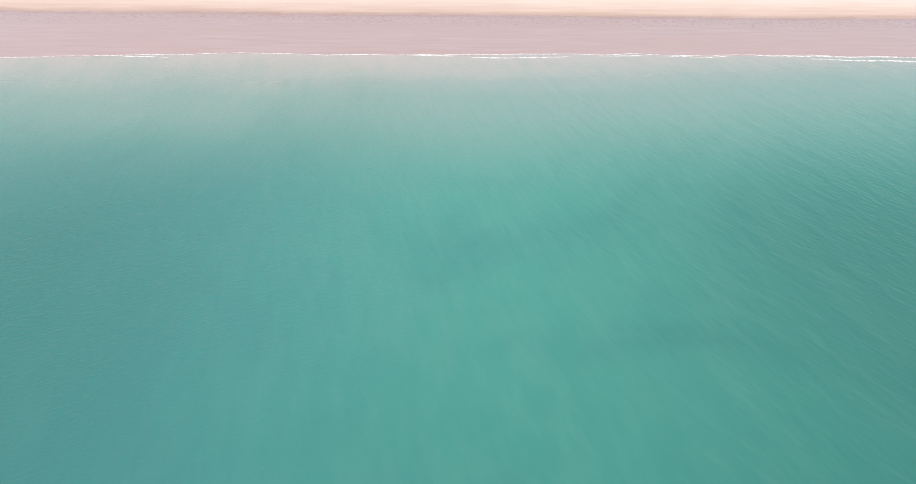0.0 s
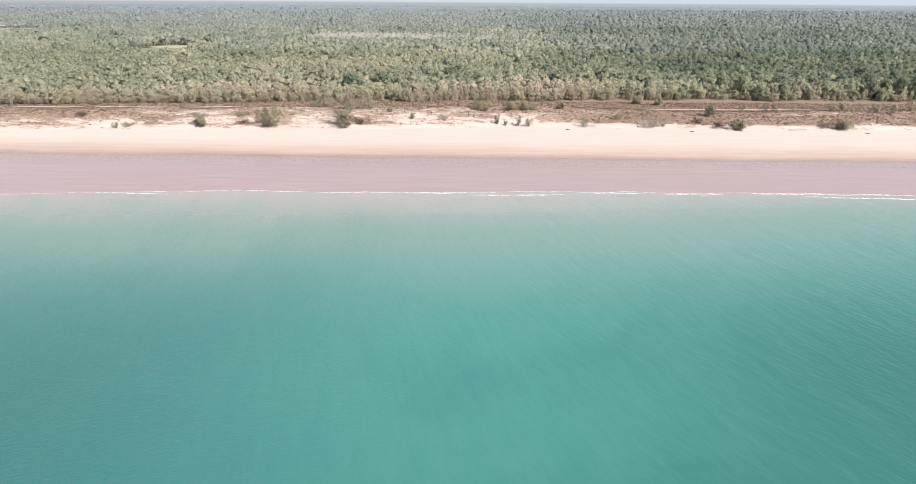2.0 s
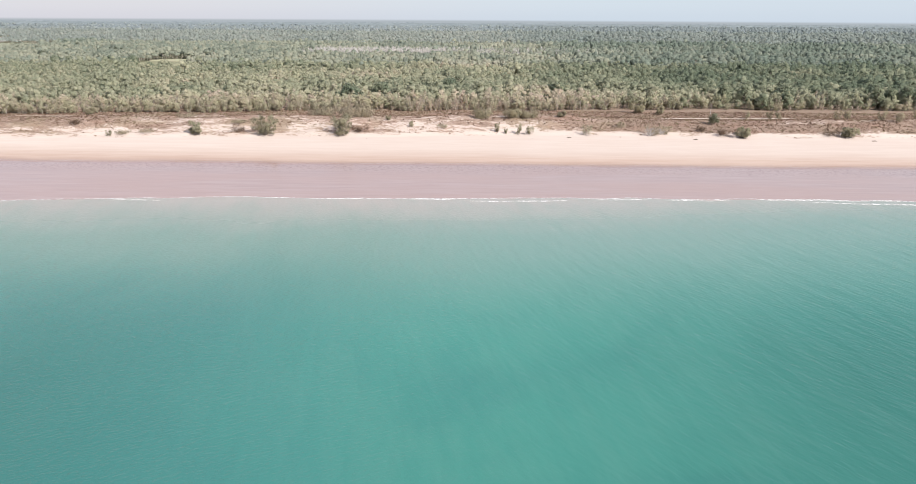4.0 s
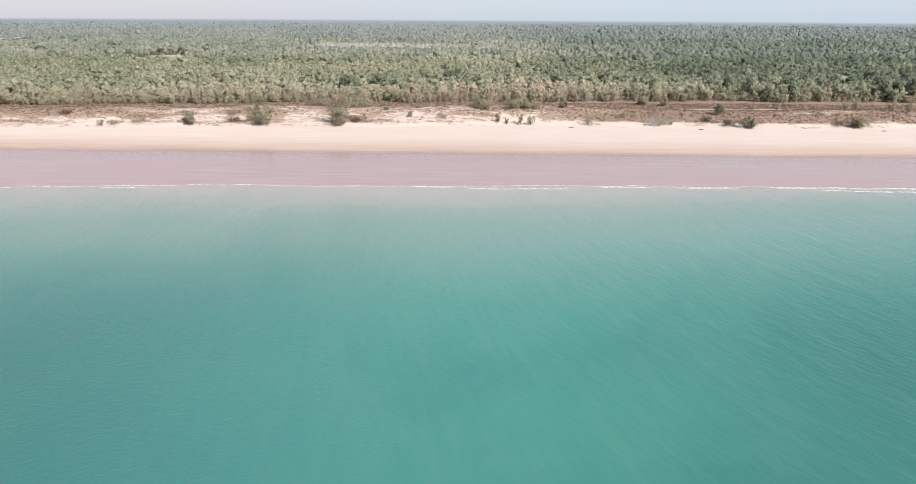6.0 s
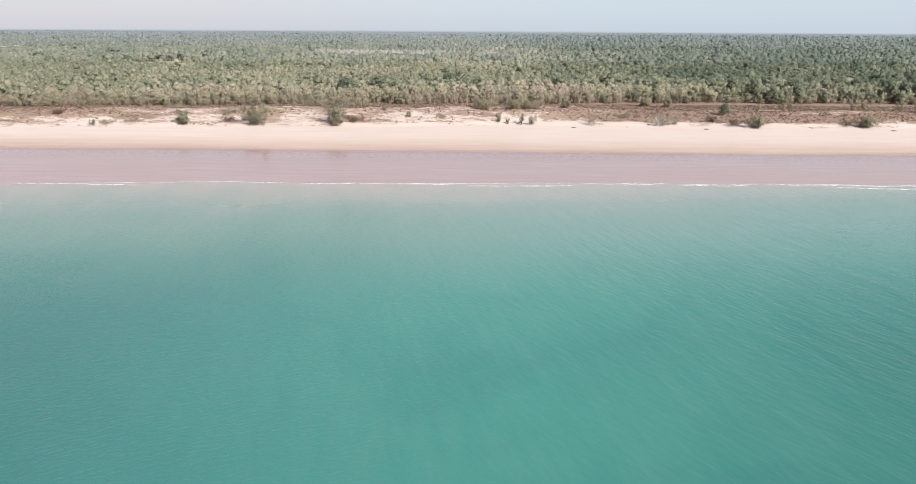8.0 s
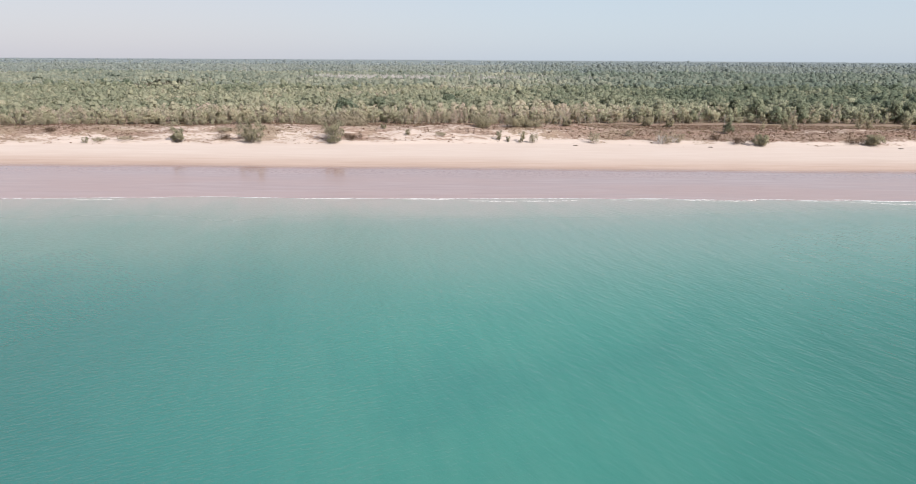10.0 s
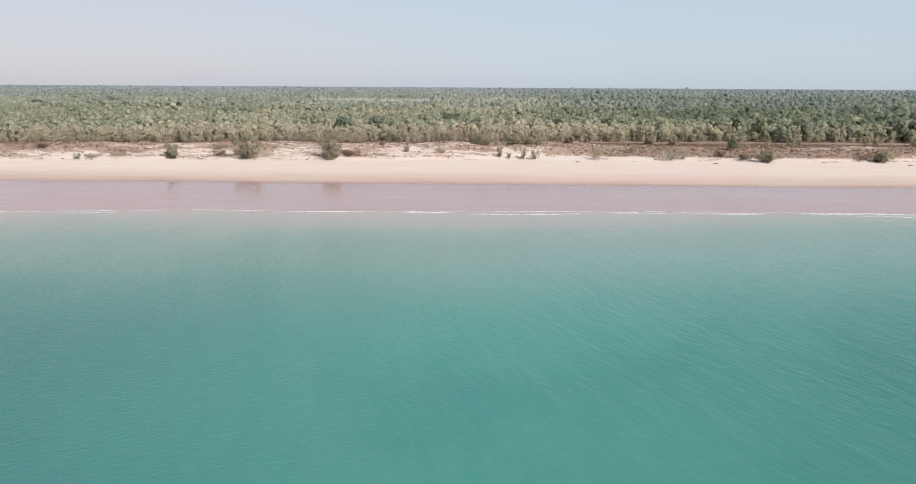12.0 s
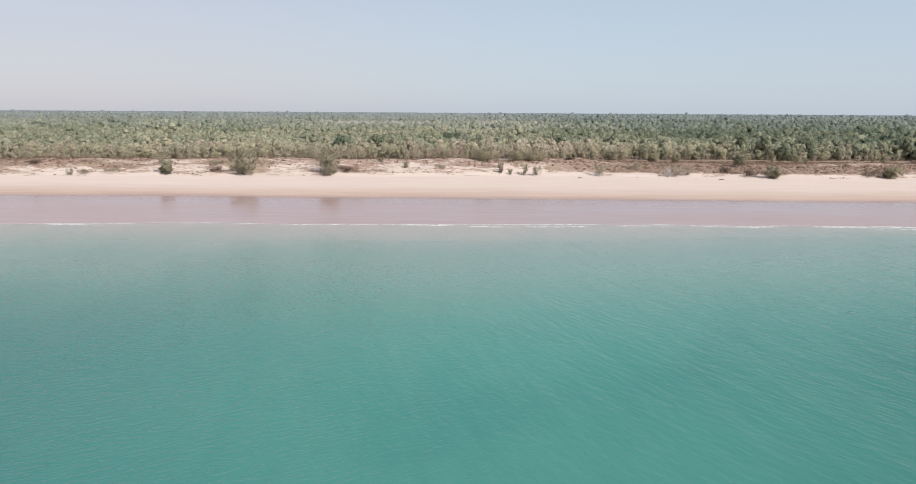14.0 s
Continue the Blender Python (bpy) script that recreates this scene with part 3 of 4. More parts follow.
# ---------------------------------------------------------------- shrubs on the dune
SHRUBS = [  # x, y, height, spread, stems, tone, seed, label
    (-115, 311, 5.8, 7.4, 4, 0.70, 11, "rounded grey-green shrub standing on pale dune sand"),
    (-84.8, 311.5, 9.2, 10.8, 6, 0.70, 12, "tall shaggy grey-green she-oak on the dune edge"),
    (-52, 312, 8.8, 10.4, 6, 0.70, 13, "tall shaggy green she-oak above dry dune scrub"),
    (17, 320.5, 4.4, 3.0, 3, 0.6, 14, "small spiky green she-oak sapling on the dune edge"),
    (20.5, 319.5, 2.6, 1.8, 2, 0.6, 15, "low thin green sapling on the dune edge"),
    (26, 319, 5.2, 3.4, 3, 0.55, 16, "slim upright green she-oak sapling on bare sand"),
    (31, 319, 3.8, 4.2, 3, 0.55, 17, "low spreading green she-oak sapling on bare sand"),
    (56.7, 319, 4.6, 6.0, 3, 0.6, 18, "small twiggy olive shrub in front of brown dune scrub"),
    (85.8, 318, 5.0, 9, 5, 0.15, 19, "wide grey twiggy shrub with bleached bare branches"),
    (91.5, 318.8, 4, 5.5, 3, 0.3, 20, "grey-green twiggy shrub among bleached bare branches"),
    (117, 332.6, 6.0, 5.0, 1, 1.1, 21, "single dark green tree with a bare trunk on the dune"),
    (108.4, 323, 2.4, 6, 4, 0.15, 22, "low brown scrub at the foot of a dune tree"),
    (124, 314.5, 5.6, 7.4, 5, 0.60, 23, "leaning olive she-oak on the dune edge"),
    (116.8, 317.5, 2.6, 8.5, 5, 0.15, 24, "low brown shrub behind a leaning she-oak"),
    (171, 315.5, 5.6, 7.5, 5, 0.55, 25, "spreading olive she-oak throwing its shade on sand"),
    (164.5, 317.5, 2.6, 8.0, 5, 0.35, 26, "low brown shrub beside a spreading she-oak"),
    (-151, 307.5, 2.6, 3.0, 3, 0.70, 27, "small dark shrub at the foot of the dune"),
    (-146.0, 310, 1.3, 7, 5, 0.3, 28, "low olive creeper mound on pale sand"),
    (-170.0, 318, 1.2, 7, 5, 0.22, 29, "low brownish mound of dune scrub"),
    (-97.0, 314, 1.7, 7.0, 4, 0.18, 30, "dry brown shrub on the dune edge"),
    (-44.5, 317, 2.0, 9.0, 4, 0.2, 31, "dry brown shrub beside a tall she-oak"),
    (-7.5, 323, 1.6, 5.5, 3, 0.3, 32, "low green mound of dune scrub"),
    (-22.0, 324, 2.8, 2.6, 2, 0.50, 33, "thin green sapling on bare dune sand"),
    (-33.0, 332, 2.2, 2.6, 2, 0.50, 34, "tiny green sapling on bare dune sand"),
    (-50, 342, 4.6, 20.0, 7, 0.22, 35, "wide thicket of pale olive scrub behind the dune"),
    (-66, 348, 4.2, 15.0, 6, 0.22, 36, "pale olive thicket beside the sandy track"),
    (10.5, 338, 4.6, 10.5, 6, 0.32, 37, "pale olive clump beside the sandy track"),
    (24.4, 340, 3.8, 9.5, 5, 0.34, 38, "pale green clump beside the sandy track"),
    (33, 341, 3.2, 10.0, 5, 0.3, 39, "low pale olive clump behind the dune"),
    (48, 340, 3.6, 4.5, 3, 0.30, 40, "small open olive shrub on the brown flat"),
    (96.0, 391, 6.8, 10.0, 4, 0.36, 41, "yellow-green shrub in front of the woodland"),
    (106.0, 384, 5.0, 5.0, 3, 0.34, 42, "small yellow-green shrub on the brown flat"),
    (146, 368, 4.2, 4.0, 2, 0.36, 43, "thin green sapling on the brown flat"),
    (158, 368, 4.4, 4.0, 2, 0.36, 44, "thin green sapling on the brown flat"),
    (162, 366, 4.2, 4.4, 2, 0.36, 45, "thin green sapling on the brown flat"),
    (178.5, 342, 5.0, 4.6, 3, 0.36, 46, "thin green sapling on the brown flat"),
    (186.7, 348, 4.6, 4.4, 3, 0.40, 47, "thin green sapling on the brown flat"),
    (198, 338, 4.4, 5.0, 3, 0.36, 48, "thin green sapling on the brown flat"),
    (204.5, 336, 4.8, 6.0, 3, 0.34, 49, "open olive sapling on the brown flat"),
    (233.8, 370, 6.4, 4.6, 3, 0.45, 50, "thin green sapling on the brown flat"),
    (-128.0, 338, 1.2, 10.0, 5, 0.3, 51, "low olive mound of dune scrub"),
    (73.5, 328, 2.6, 5.0, 3, 0.35, 53, "low olive shrub on the brown dune face"),
    (-99.0, 324.6, 1.0, 9.0, 5, 0.3, 54, "low yellow-green mound of dune scrub"),
    (-136.5, 312, 1.0, 8.0, 5, 0.12, 55, "low reddish mound of dry creeper"),
    (-190.0, 372, 3.2, 6.0, 3, 0.30, 52, "low olive shrub beside the sandy track"),
]
for sx, sy, high, wide, stems, tone, seed, words in SHRUBS:
    kind = "tree" if stems == 1 else "shrub"
    shag = 1.0
    if "sapling" in words:          # needle-like upright twigs
        many, each, leaf_size, slim, open_, up = 18 + 5 * stems, 24, 0.34 + 0.03 * wide, 0.10, 0.5, 2.8
    elif "thicket" in words or "clump" in words:      # tall dry grass and scrub, upright
        many, each, leaf_size, slim, open_, up = 34 + 9 * stems, 40, 0.30 + 0.018 * wide, 0.16, 0.5, 2.4
    elif high < 2.7 or "twiggy" in words:      # open and low
        many, each, leaf_size, slim, open_, up = 22 + 6 * stems, 30, 0.16 + 0.018 * wide, 0.18, 0.7, 1.6
    elif "she-oak" in words or stems > 1:       # shaggy sprays of needles
        many, each, leaf_size, slim, open_, up, shag = 40 + 10 * stems, 36, 0.38 + 0.028 * wide, 0.12, 0.8, 1.8, 0.60
    else:
        many, each, leaf_size, slim, open_, up = 28 + 8 * stems, 74, 0.20 + 0.020 * wide, 0.24, 0.5, 0.9
    leaves = BROWN_LEAF if words.startswith(("low brown", "dry brown")) else SHRUB_LEAF
    stand(tree(kind, seed, high, wide, 0.18 if stems == 1 else 0.04, leaves, BARK_DARK if "sapling" in words else BARK_PALE, tone * 0.9, many, each, leaf_size,
               slim, 0.95, open_, stems, words, kind, up=up, shag=shag), foot(sx, sy))


def dead_branches(x, y, turn, high, wide, count, seed, words, thick=1.0):
    """A heap of bare bleached branches, fanning out from one root."""
    rng = rng_of(seed)
    top = new("dead_shrub")
    tagged(top, words, "dead shrub")
    for k in range(count):
        a = 6.283 * (k + rng.rand()) / count
        tip = Vector((math.cos(a) * wide * (0.2 + 0.3 * rng.rand()), math.sin(a) * wide * (0.2 + 0.3 * rng.rand()), high * (0.5 + 0.5 * rng.rand())))
        mid = tip * 0.5 + Vector((rng.normal() * 0.2, rng.normal() * 0.2, 0.1 * high))
        fork = tip * 0.62 + Vector((rng.normal() * 0.8, rng.normal() * 0.8, 0.35 * high))
        part("branch", mesh_of("branch", *join([limb([(0, 0, -0.3), mid, tip], [0.16 * thick, 0.11 * thick, 0.04], 5),
                                                limb([mid, fork], [0.08 * thick, 0.03], 4)]), DEAD_WOOD), top)
    return stand(top, foot(x, y, turn))


dead_branches(84.0, 317.4, 0, 4.4, 7.0, 11, 221, "bare bleached shrub with forked grey branches on the dune edge")
dead_branches(89.5, 319.0, 40, 3.0, 6.0, 9, 222, "low heap of bleached grey branches on the dune edge")
dead_branches(115.6, 334.5, 0, 10.5, 1.6, 1, 223, "thin bleached snag standing behind a dark green tree", 0.8)


# ---------------------------------------------------------------- woodland
def front(x):
    """Where the woodland begins."""
    return np.interp(x, [-400, -237, -122, 0, 120, 260, 500], [352, 371, 388, 396, 405, 410, 420]) + 4 * rough(x, 0 * np.asarray(x, float), 22, 12)


def tone_at(x, y, rng):
    """Dry scrub, olive or dark green, by stretches of the woodland."""
    edge = y - front(x)
    dark = 0.54 + 0.15 * rough(x, y * 0.7, 95, 21) + 0.15 * rough(x, y * 0.7, 34, 22) + 0.10 * rough(x, y, 14, 25)
    # darker green woods in the east; lens falloff also put into both outer flanks
    dark = dark + 0.20 * smooth(40, 150, x) + 0.14 * smooth(110, 240, x) + 0.08 * smooth(-120, -240, x)
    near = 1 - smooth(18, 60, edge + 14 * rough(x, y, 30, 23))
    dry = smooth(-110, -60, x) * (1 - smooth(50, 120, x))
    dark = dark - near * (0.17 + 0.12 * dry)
    pink = smooth(0.25, 0.55, rough(x, y, 38, 24)) * (1 - smooth(40, 80, edge)) * dry
    dark = dark - 0.18 * pink
    dark = dark - 0.30 * np.exp(-((x + 142) / 22) ** 2 - ((y - 412) / 16) ** 2)
    return np.clip(dark + 0.07 * rng.normal(size=np.shape(x)), 0, 1)


CLEARINGS = [(-322, 790, 27, 62), (-300, 735, 23, 48), (-280, 688, 20, 44), (-316, 846, 36, 24), (-1000, 1500, 105, 215), (-815, 1130, 175, 205)]


def bare(x, y):
    """Clearings in the woodland."""
    hole = np.zeros(np.shape(x), bool)
    for cx, cy, rx, ry in CLEARINGS:
        hole |= (((x - cx) / rx) ** 2 + ((y - cy) / ry) ** 2) < 1
    return hole


rng = rng_of(5)
KINDS = [
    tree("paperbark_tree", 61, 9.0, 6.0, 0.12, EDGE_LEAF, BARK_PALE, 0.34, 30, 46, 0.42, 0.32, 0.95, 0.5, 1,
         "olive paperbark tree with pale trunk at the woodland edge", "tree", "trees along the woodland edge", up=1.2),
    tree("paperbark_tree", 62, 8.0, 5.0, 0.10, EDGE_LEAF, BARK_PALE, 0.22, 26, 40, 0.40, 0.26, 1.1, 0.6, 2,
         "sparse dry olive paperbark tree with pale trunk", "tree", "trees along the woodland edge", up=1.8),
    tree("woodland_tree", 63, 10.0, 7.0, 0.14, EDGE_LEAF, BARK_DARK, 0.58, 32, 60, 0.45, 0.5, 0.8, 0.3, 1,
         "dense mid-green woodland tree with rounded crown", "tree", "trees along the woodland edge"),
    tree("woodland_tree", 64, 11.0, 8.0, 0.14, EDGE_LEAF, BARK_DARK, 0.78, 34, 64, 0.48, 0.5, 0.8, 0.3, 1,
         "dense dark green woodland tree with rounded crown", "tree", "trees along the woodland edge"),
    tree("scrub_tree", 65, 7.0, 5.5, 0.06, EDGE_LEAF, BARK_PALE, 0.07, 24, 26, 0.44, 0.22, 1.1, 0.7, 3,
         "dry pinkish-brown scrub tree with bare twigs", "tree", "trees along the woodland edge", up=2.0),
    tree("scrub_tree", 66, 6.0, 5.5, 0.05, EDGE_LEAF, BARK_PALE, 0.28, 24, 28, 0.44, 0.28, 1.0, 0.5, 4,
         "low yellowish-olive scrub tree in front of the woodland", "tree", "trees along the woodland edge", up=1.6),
]
SLENDER = [
    tree("slender_tree", 161, 8.0, 4.6, 0.14, EDGE_LEAF, BARK_PALE, 0.34, 27, 22, 0.40, 0.17, 1.5, 0.5, 3,
         "slender paperbark clump with pale stems", "tree", "slender trees at the woodland edge", up=2.6, shag=0.72),
    tree("slender_tree", 162, 6.6, 4.4, 0.10, EDGE_LEAF, BARK_PALE, 0.12, 24, 16, 0.38, 0.14, 1.6, 0.6, 3,
         "thin dry tree with pale stems and sparse leaves", "tree", "slender trees at the woodland edge", up=3.0, shag=0.72),
    tree("slender_tree", 163, 9.2, 4.8, 0.30, EDGE_LEAF, BARK_PALE, 0.50, 22, 30, 0.40, 0.26, 1.2, 0.4, 2,
         "slender green tree with a pale bare trunk", "tree", "slender trees at the woodland edge", up=1.6, shag=0.8),
]
used = [False] * len(KINDS)
for i in range(200):
    x = -285 + 590 * (i + rng.rand()) / 200
    y = float(front(x)) + 16 * rng.rand() ** 1.5
    t = float(tone_at(np.array([x]), np.array([y]), rng)[0])
    t = t + (0.12 if x > 60 else 0.0)
    k = 4 if t < 0.16 else (5 if rng.rand() < 0.4 else 1) if t < 0.32 else 0 if t < 0.58 else 2 if t < 0.80 else 3
    s = 0.75 + 0.4 * rng.rand()
    m = foot(x, y, 360 * rng.rand(), s, 0.85 + 0.3 * rng.rand())
    if used[k]:
        copy_thing(KINDS[k], m)
    else:
        used[k] = True
        stand(KINDS[k], m)
for i in range(220):
    x = -290 + 590 * (i + rng.rand()) / 220
    k = 4 if rng.rand() < 0.45 and x > -100 else 5
    copy_thing(KINDS[k], foot(x, float(front(x)) + 6 - 9 * rng.rand(), 360 * rng.rand(), 0.42 + 0.38 * rng.rand(), 0.8 + 0.3 * rng.rand()))
for i in range(290):
    x = -290 + 585 * (i + rng.rand()) / 290
    k = 2 if x > 70 and rng.rand() < 0.75 else 1 if rng.rand() < 0.45 else 0
    m = foot(x, float(front(x)) - 2 + 24 * rng.rand() ** 1.4, 360 * rng.rand(), 0.7 + 0.45 * rng.rand(), 0.9 + 0.3 * rng.rand())
    stand(SLENDER[i], m) if i < 3 else copy_thing(SLENDER[k], m)
for k, u in enumerate(used):
    if not u:
        stand(KINDS[k], foot(-290 - 4 * k, 372, 0, 0.9))


def scatter(y0, y1, gap, rng, margin=0.665):
    """Foot points of trees over the woodland between two distances, one per jittered cell."""
    xs_, ys_ = [], []
    y = y0
    while y < y1:
        half = margin * y + 30
        n = int(2 * half / gap)
        xs_.append(np.linspace(-half, half, n) + gap * 0.55 * rng.normal(size=n))
        ys_.append(y + gap * 0.5 * rng.normal(size=n))
        y += gap
    x, y = np.concatenate(xs_), np.concatenate(ys_)
    ok = (y > front(x) + 12) & ~bare(x, y) & (hash01(np.floor(x * 3), np.floor(y * 3), 77) > 0.06 + 0.9 * smooth(3000, 3600, y))
    return x[ok], y[ok]


def dead_stand(x, y):
    """The stand of bare grey trunks inland."""
    return smooth(-205, -180, x) * (1 - 0.75 * smooth(-40, 30, x)) * (1 - smooth(130, 230, x)) * smooth(890, 910, y) * (1 - smooth(985, 1010, y))


def domes(rng, c, r, sides):
    """The dense inner part of every lobe of a crown, hidden among its leaves. Returns vertices, triangles and outward directions, lobe by lobe."""
    a = 2 * np.pi * np.arange(sides) / sides
    d = np.concatenate([[[0, 0, 1]], np.stack([0.76 * np.cos(a), 0.76 * np.sin(a), 0.62 + 0 * a], -1),
                        np.stack([np.cos(a + 0.5), np.sin(a + 0.5), -0.45 + 0 * a], -1)])
    n = len(d)
    v = c[:, None, :] + d[None] * (r[:, None] * (0.50 + 0.42 * rng.rand(len(c), n)))[:, :, None] * np.array([1, 1, 0.85])
    f = []
    for k in range(sides):
        m = (k + 1) % sides
        f += [(0, 1 + k, 1 + m), (1 + k, 1 + sides + k, 1 + m), (1 + m, 1 + sides + k, 1 + sides + m)]
    f = (np.array(f)[None] + n * np.arange(len(c))[:, None, None]).reshape(-1, 3)
    return v.reshape(-1, 3), f, np.tile(d / np.linalg.norm(d, axis=1, keepdims=True), (len(c), 1)), n


def woods(name, y0, y1, gap, seed, lobes, cards, spread, high, card, leaf, trunk_w, sides, words):
    """A stretch of closed woodland as one mesh: every tree has a trunk and a lobed crown of leaf clumps."""
    rng = rng_of(seed)
    x, y = scatter(y0, y1, gap, rng)
    live = rng.rand(len(x)) > 0.84 * dead_stand(x, y)
    x, y = x[live], y[live]
    n = len(x)
    z = land(x, y)
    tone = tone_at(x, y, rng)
    size = (0.80 + 0.35 * rng.rand(n)) * (0.82 + 0.32 * tone) * (1 + 0.16 * rough(x, y, 45, 31) + 0.14 * rough(x, y, 16, 32))
    size = size * np.where(rng.rand(n) < 0.07, 1.3, 1.0)
    h = high * size
    idx = np.repeat(np.arange(n), lobes)
    k = len(idx)
    out_ = np.sqrt((np.tile(np.arange(lobes), n) + rng.rand(k)) / lobes)      # from the top of the crown down to its skirt
    ang, rad = rng.rand(k) * 6.283, out_ * spread * 0.40
    lift = 0.26 + 0.60 * np.sqrt(1.02 - out_ ** 2) + 0.10 * rng.normal(size=k)
    c = np.stack([x[idx] + np.cos(ang) * rad * size[idx], y[idx] + np.sin(ang) * rad * size[idx], z[idx] + h[idx] * lift], -1)
    r = spread * (0.62 / math.sqrt(lobes)) * size[idx] * (0.65 + 0.6 * rng.rand(k))
    counts = np.full(k, cards)
    v, f, tn, lit = leaf_cards(rng, c, r, counts, card * size[idx], tone[idx], 0.8, 0.80, 0.3, 0.72, 3)
    dv, df, dd, per = domes(rng, c, r, sides)
    v, f, lit = np.concatenate([v, dv]), np.concatenate([f, df + len(v)]), np.concatenate([lit, dd])
    tn = np.concatenate([tn, np.repeat(tone[idx], per)])
    crown = np.concatenate([np.repeat(idx, cards * 3), np.repeat(idx, per)])
    out = v - np.stack([x[crown], y[crown], (z + 0.42 * h)[crown]], -1)
    out /= np.linalg.norm(out, axis=1, keepdims=True) + 1e-6
    ruffle = np.concatenate([np.repeat(rng.normal(size=(len(v) // 3, 3)), 3, 0)[:k * cards * 3], rng.normal(size=(len(dv), 3))])
    lit = 0.50 * lit + 0.55 * out + 0.19 * ruffle
    lit /= np.linalg.norm(lit, axis=1, keepdims=True) + 1e-6
    # trunks: slim three-sided stems
    a = np.array([0, 2.094, 4.189])
    w = trunk_w * size[:, None]
    low = np.stack([x[:, None] + w * np.cos(a), y[:, None] + w * np.sin(a), np.repeat(z[:, None] - 0.3, 3, 1)], -1)
    tip = np.stack([x[:, None] + 0.4 * w * np.cos(a) + 0.4, y[:, None] + 0.4 * w * np.sin(a), np.repeat((z + h * 0.75)[:, None], 3, 1)], -1)
    tv = np.concatenate([low, tip], 1).reshape(-1, 3)
    b = 6 * np.arange(n)[:, None]
    tf = np.concatenate([b + np.array([[0, 1, 4, 3]]), b + np.array([[1, 2, 5, 4]]), b + np.array([[2, 0, 3, 5]])], 1).reshape(-1, 4)
    top = new(name)
    tagged(top, words, "woodland", kind="stuff")
    part("crowns", mesh_of("crowns", v, f, leaf, tone=tn, normals=lit), top)
    part("trunks", mesh_of("trunks", tv, tf, BARK_PALE), top)
    return top


woods("woodland", 372, 700, 5.0, 71, 5, 15, 5.6, 8.2, 0.38, LEAF, 0.12, 4, "dense olive and dark green coastal woodland behind the beach")
# from here inland the leaf colours carry painted haze
woods("inland_woodland", 700, 1300, 6.4, 72, 2, 5, 6.2, 8.8, 0.60, MID_LEAF, 0.16, 5, "closed woodland reaching inland, haze painted into its grey-green leaves")
woods("distant_woodland", 1300, 2250, 9.2, 73, 1, 5, 6.4, 9.6, 0.9, FAR_LEAF, 0.2, 5, "eucalypt woodland far inland, haze painted into its grey-green leaves")
woods("remote_woodland", 2250, 3600, 15.0, 74, 1, 2, 9.0, 10.4, 1.4, BLUE_LEAF, 0.2, 4, "remote eucalypt woodland, haze painted into its blue-grey leaves")


def dead_trees():
    """Bare grey trunks of a flooded paperbark stand, many together."""
    rng = rng_of(81)
    n = 2400
    x, y = -210 + 445 * rng.rand(n), 888 + 124 * rng.rand(n)
    ok = rng.rand(n) < dead_stand(x, y)
    pieces = []
    for px, py in zip(x[ok], y[ok]):
        z, h = float(land(px, py)), 9.0 + 4.0 * rng.rand()
        lean = Vector((rng.normal() * 0.5, rng.normal() * 0.5, h))
        base = Vector((px, py, z - 0.2))
        pieces.append(limb([base, base + lean * 0.6, base + lean], [0.34, 0.26, 0.10], 3))
        for _ in range(4):
            s = base + lean * (0.4 + 0.5 * rng.rand())
            b = rng.rand() * 6.28
            pieces.append(limb([s, s + Vector((math.cos(b) * 1.6, math.sin(b) * 1.6, 2.2 + rng.rand()))], [0.22, 0.08], 3))
    return tagged(new("dead_trees", mesh_of("dead_trees", *join(pieces), DEAD_WOOD)), "stand of bare bleached paperbark trunks",
                  "dead trees", kind="stuff")


dead_trees()

for bx, by, high, wide, seed in [(-66, 436, 12.0, 15.0, 151), (-48, 446, 11.0, 12.0, 152), (-8, 470, 12.5, 13.0, 153),
                                 (-338, 712, 12.0, 17.0, 154), (-322, 722, 11.0, 14.0, 155), (-398, 724, 12.0, 15.0, 159), (-392, 735, 11.0, 13.0, 160), (150, 452, 12.5, 14.0, 156), (196, 440, 12.0, 13.0, 157), (60, 455, 12.0, 12.0, 158)]:
    stand(tree("broad_tree", seed, high, wide, 0.25, LEAF, BARK_DARK, 0.86, 34, 60, 0.62, 0.6, 0.75, 0.2, 1,
               "broad dark green tree standing above the olive woodland", "tree", "broad dark trees in the woodland"), foot(bx, by))


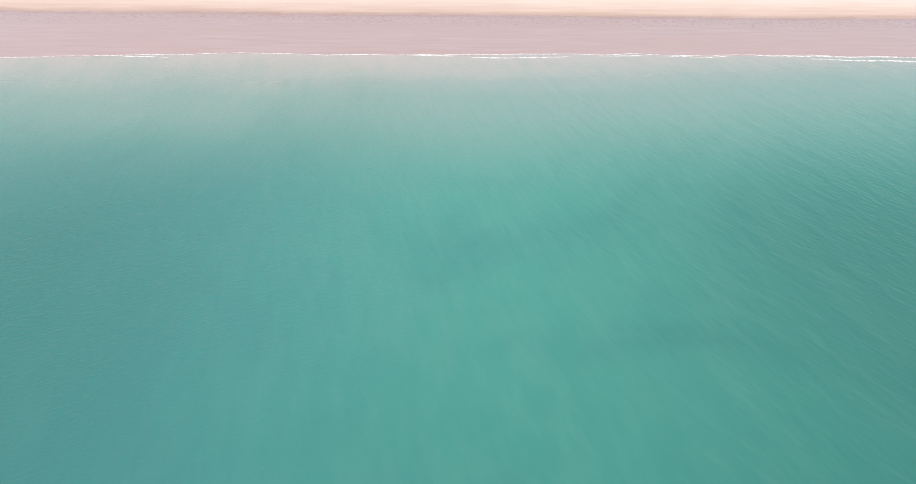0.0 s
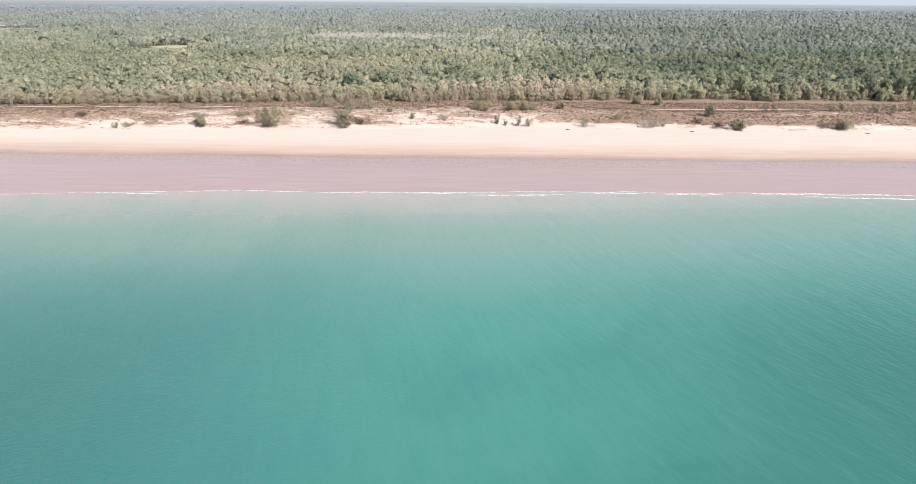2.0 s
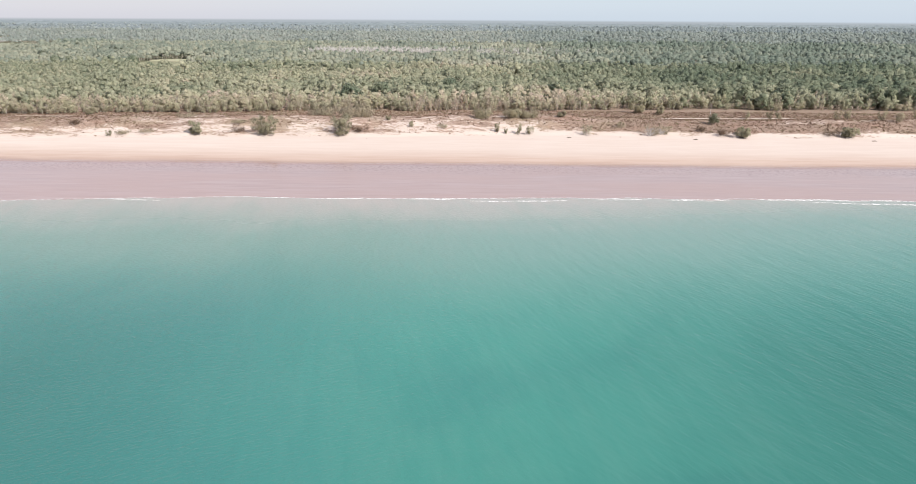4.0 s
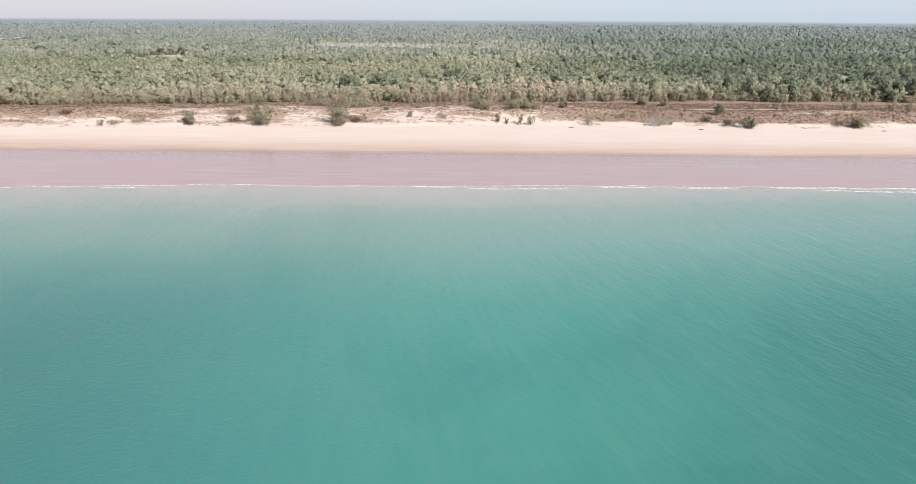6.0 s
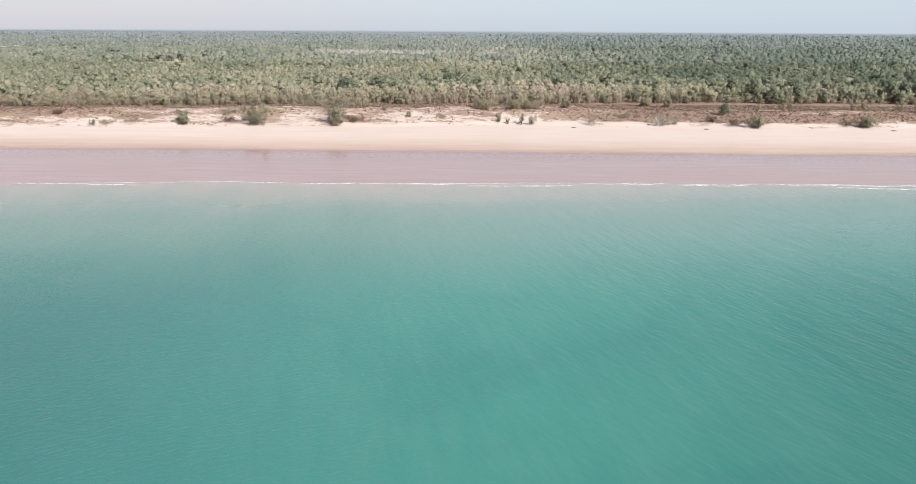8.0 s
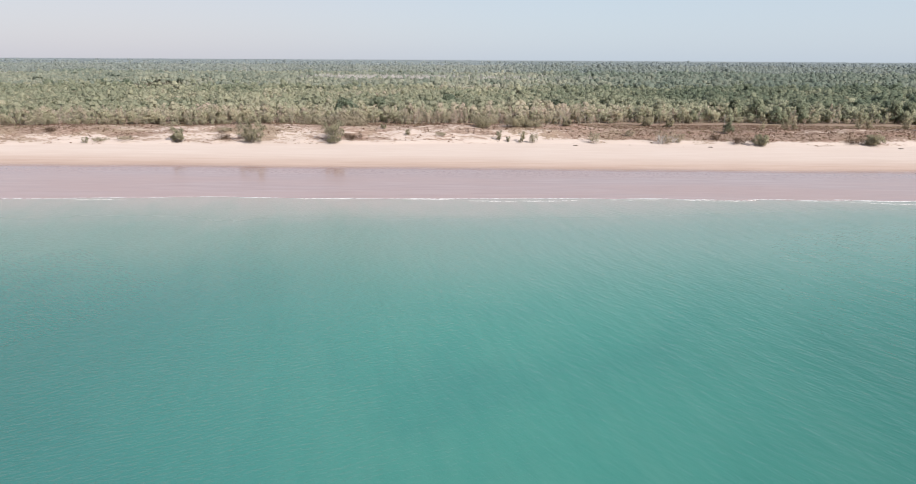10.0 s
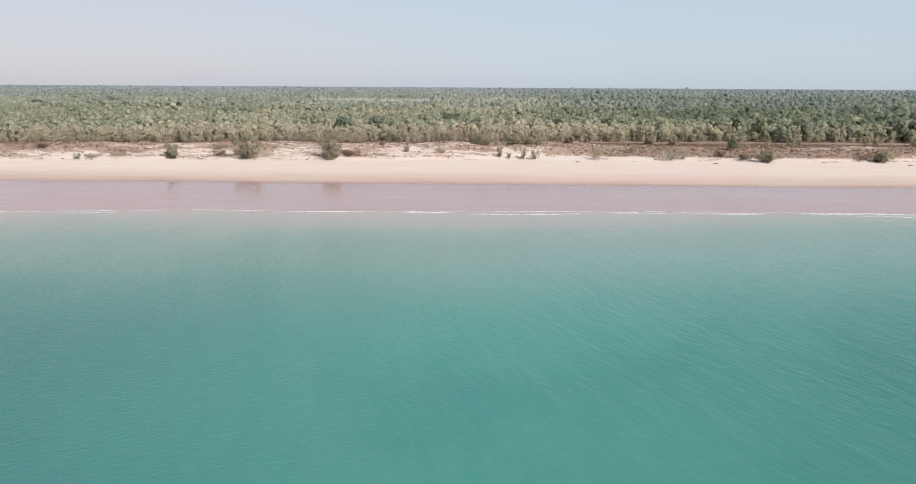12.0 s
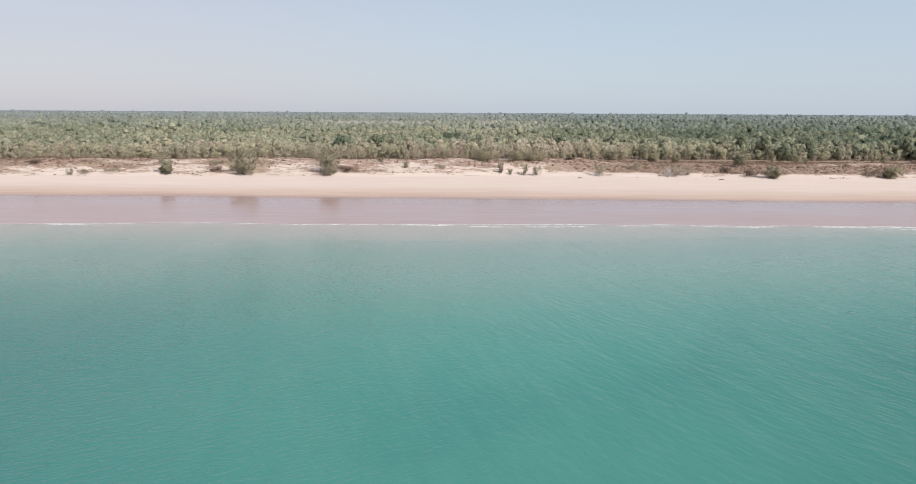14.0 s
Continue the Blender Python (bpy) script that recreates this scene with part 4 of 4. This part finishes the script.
def far_canopy():
    """Closed canopy out to the horizon, lumpy with single crowns standing out."""
    rng = rng_of(91)
    rows_ = steps((2150, 3400, 16), (3400, 4990, 24))
    v, f, tn = [], [], []
    cols = 460
    u = np.linspace(-0.72, 0.72, cols)
    gy = np.repeat(rows_[:, None], cols, 1) + 5 * rng.normal(size=(len(rows_), cols))
    gx = u[None, :] * gy + 3 * rng.normal(size=gy.shape)
    gz = land(gx, gy) + (5.0 + 8.0 * rng.rand(*gy.shape)) * (0.1 + 0.9 * smooth(2150, 2700, gy)) + 1.5 * rough(gx, gy, 90, 41)
    i = np.arange(gy.size).reshape(gy.shape)
    f = np.stack([i[:-1, :-1], i[:-1, 1:], i[1:, 1:], i[1:, :-1]], -1).reshape(-1, 4)
    tone = np.clip(0.5 + 0.25 * rough(gx, gy, 160, 42) + 0.25 * rng.normal(size=gy.shape), 0, 1)
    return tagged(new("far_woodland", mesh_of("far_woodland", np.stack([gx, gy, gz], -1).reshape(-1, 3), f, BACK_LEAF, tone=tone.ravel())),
                  "grey-green woodland reaching the horizon, haze painted into its colour", "woodland", kind="stuff")


far_canopy()


# ---------------------------------------------------------------- low plants and litter
def dune_tufts():
    """Dry creeper and grass tufts over the dune and the flat behind it."""
    rng = rng_of(101)
    n = 95000
    x, y = -300 + 600 * rng.rand(n), 306 + 90 * rng.rand(n)
    c = cover(x, y) + 0.25 * rough(x, y, 3.5, 54)
    ok = (rng.rand(n) < np.clip((c - 0.36) * 1.1, 0.07 * smooth(0.15, 0.3, c), 0.8)) & (y < front(x) + 6) & (np.abs(y - track_line(x)) > 2.0)
    x, y = x[ok], y[ok]
    z = land(x, y)
    size = 0.24 + 0.7 * rng.rand(len(x)) ** 3
    tone = np.clip(0.25 + 0.20 * rng.normal(size=len(x)) + 0.15 * rough(x, y, 15, 55), 0, 0.7)
    v, f, tn, _ = leaf_cards(rng, np.stack([x, y, z + 0.12], -1), size * 0.9, np.full(len(x), 6), size * 0.5, tone, 0.35, 0.45, 0.8, 0.0, 3)
    return tagged(new("dune_grass", mesh_of("dune_grass", v, f, DRY_LEAF, tone=tn)), "dry brown creeper and grass tufts on the dune",
                  "dune grass", kind="stuff")


dune_tufts()


def meadow(name, cx, cy, rx, ry, seed, color_a, color_b, words):
    """An open patch among the trees, with an uneven rim."""
    a = np.linspace(0, 2 * np.pi, 48, endpoint=False)
    r = 1.15 + 0.10 * rough(np.cos(a) * 3, np.sin(a) * 3, 1.0, seed)
    v = [(cx, cy, float(land(cx, cy)) + 0.30 + 0.04 * seed)]
    for ring in (0.5, 1.0):
        for ang, k in zip(a, r):
            px, py = cx + rx * ring * k * math.cos(ang), cy + ry * ring * k * math.sin(ang)
            v.append((px, py, float(land(px, py)) + 0.30 + 0.04 * seed))
    f = [(0, 1 + i, 1 + (i + 1) % 48) for i in range(48)]
    f += [(1 + i, 49 + i, 49 + (i + 1) % 48, 1 + (i + 1) % 48) for i in range(48)]
    return tagged(new(name, mesh_of(name, v, f, bark_material(name, color_a, color_b))), words, "clearing", kind="structure")


meadow("grass_clearing", *CLEARINGS[0], 1, (0.20, 0.20, 0.115), (0.27, 0.255, 0.15), "yellow-green grass clearing among the trees")
meadow("grass_clearing", *CLEARINGS[1], 2, (0.20, 0.20, 0.115), (0.27, 0.255, 0.15), "yellow-green grass strip among the trees")
meadow("grass_clearing", *CLEARINGS[3], 5, (0.34, 0.32, 0.20), (0.42, 0.39, 0.26), "pale straw-coloured grass rim of a clearing")
meadow("swamp_clearing", *CLEARINGS[4], 3, (0.45, 0.43, 0.40), (0.58, 0.55, 0.50), "pale dry swamp flat among far trees")
meadow("grass_clearing", *CLEARINGS[5], 4, (0.27, 0.28, 0.19), (0.36, 0.36, 0.25), "broad olive grass flat among far trees")


def driftwood(x, y, turn, long, seed):
    rng = rng_of(seed)
    pts = [Vector((long * (k / 4 - 0.5), 0.08 * long * rng.normal(), 0.12 + 0.04 * rng.normal())) for k in range(5)]
    top = new("driftwood")
    tagged(top, "dark weathered driftwood branch lying on pale sand", "driftwood", "driftwood on the dry sand")
    part("log", mesh_of("log", *limb(pts, [0.20, 0.22, 0.18, 0.12, 0.05]), BARK_DARK), top)
    part("branch", mesh_of("branch", *limb([pts[2], pts[2] + Vector((0.2 * long, 0.15 * long, 0.35))], [0.10, 0.03]), BARK_DARK), top)
    stand(top, pose(x, y, float(land(x, y)), 0, 0, turn))


driftwood(102.5, 310.6, 8, 2.0, 201)
driftwood(179.3, 309.4, -12, 2.2, 202)
driftwood(48.0, 313.5, 20, 2.2, 203)
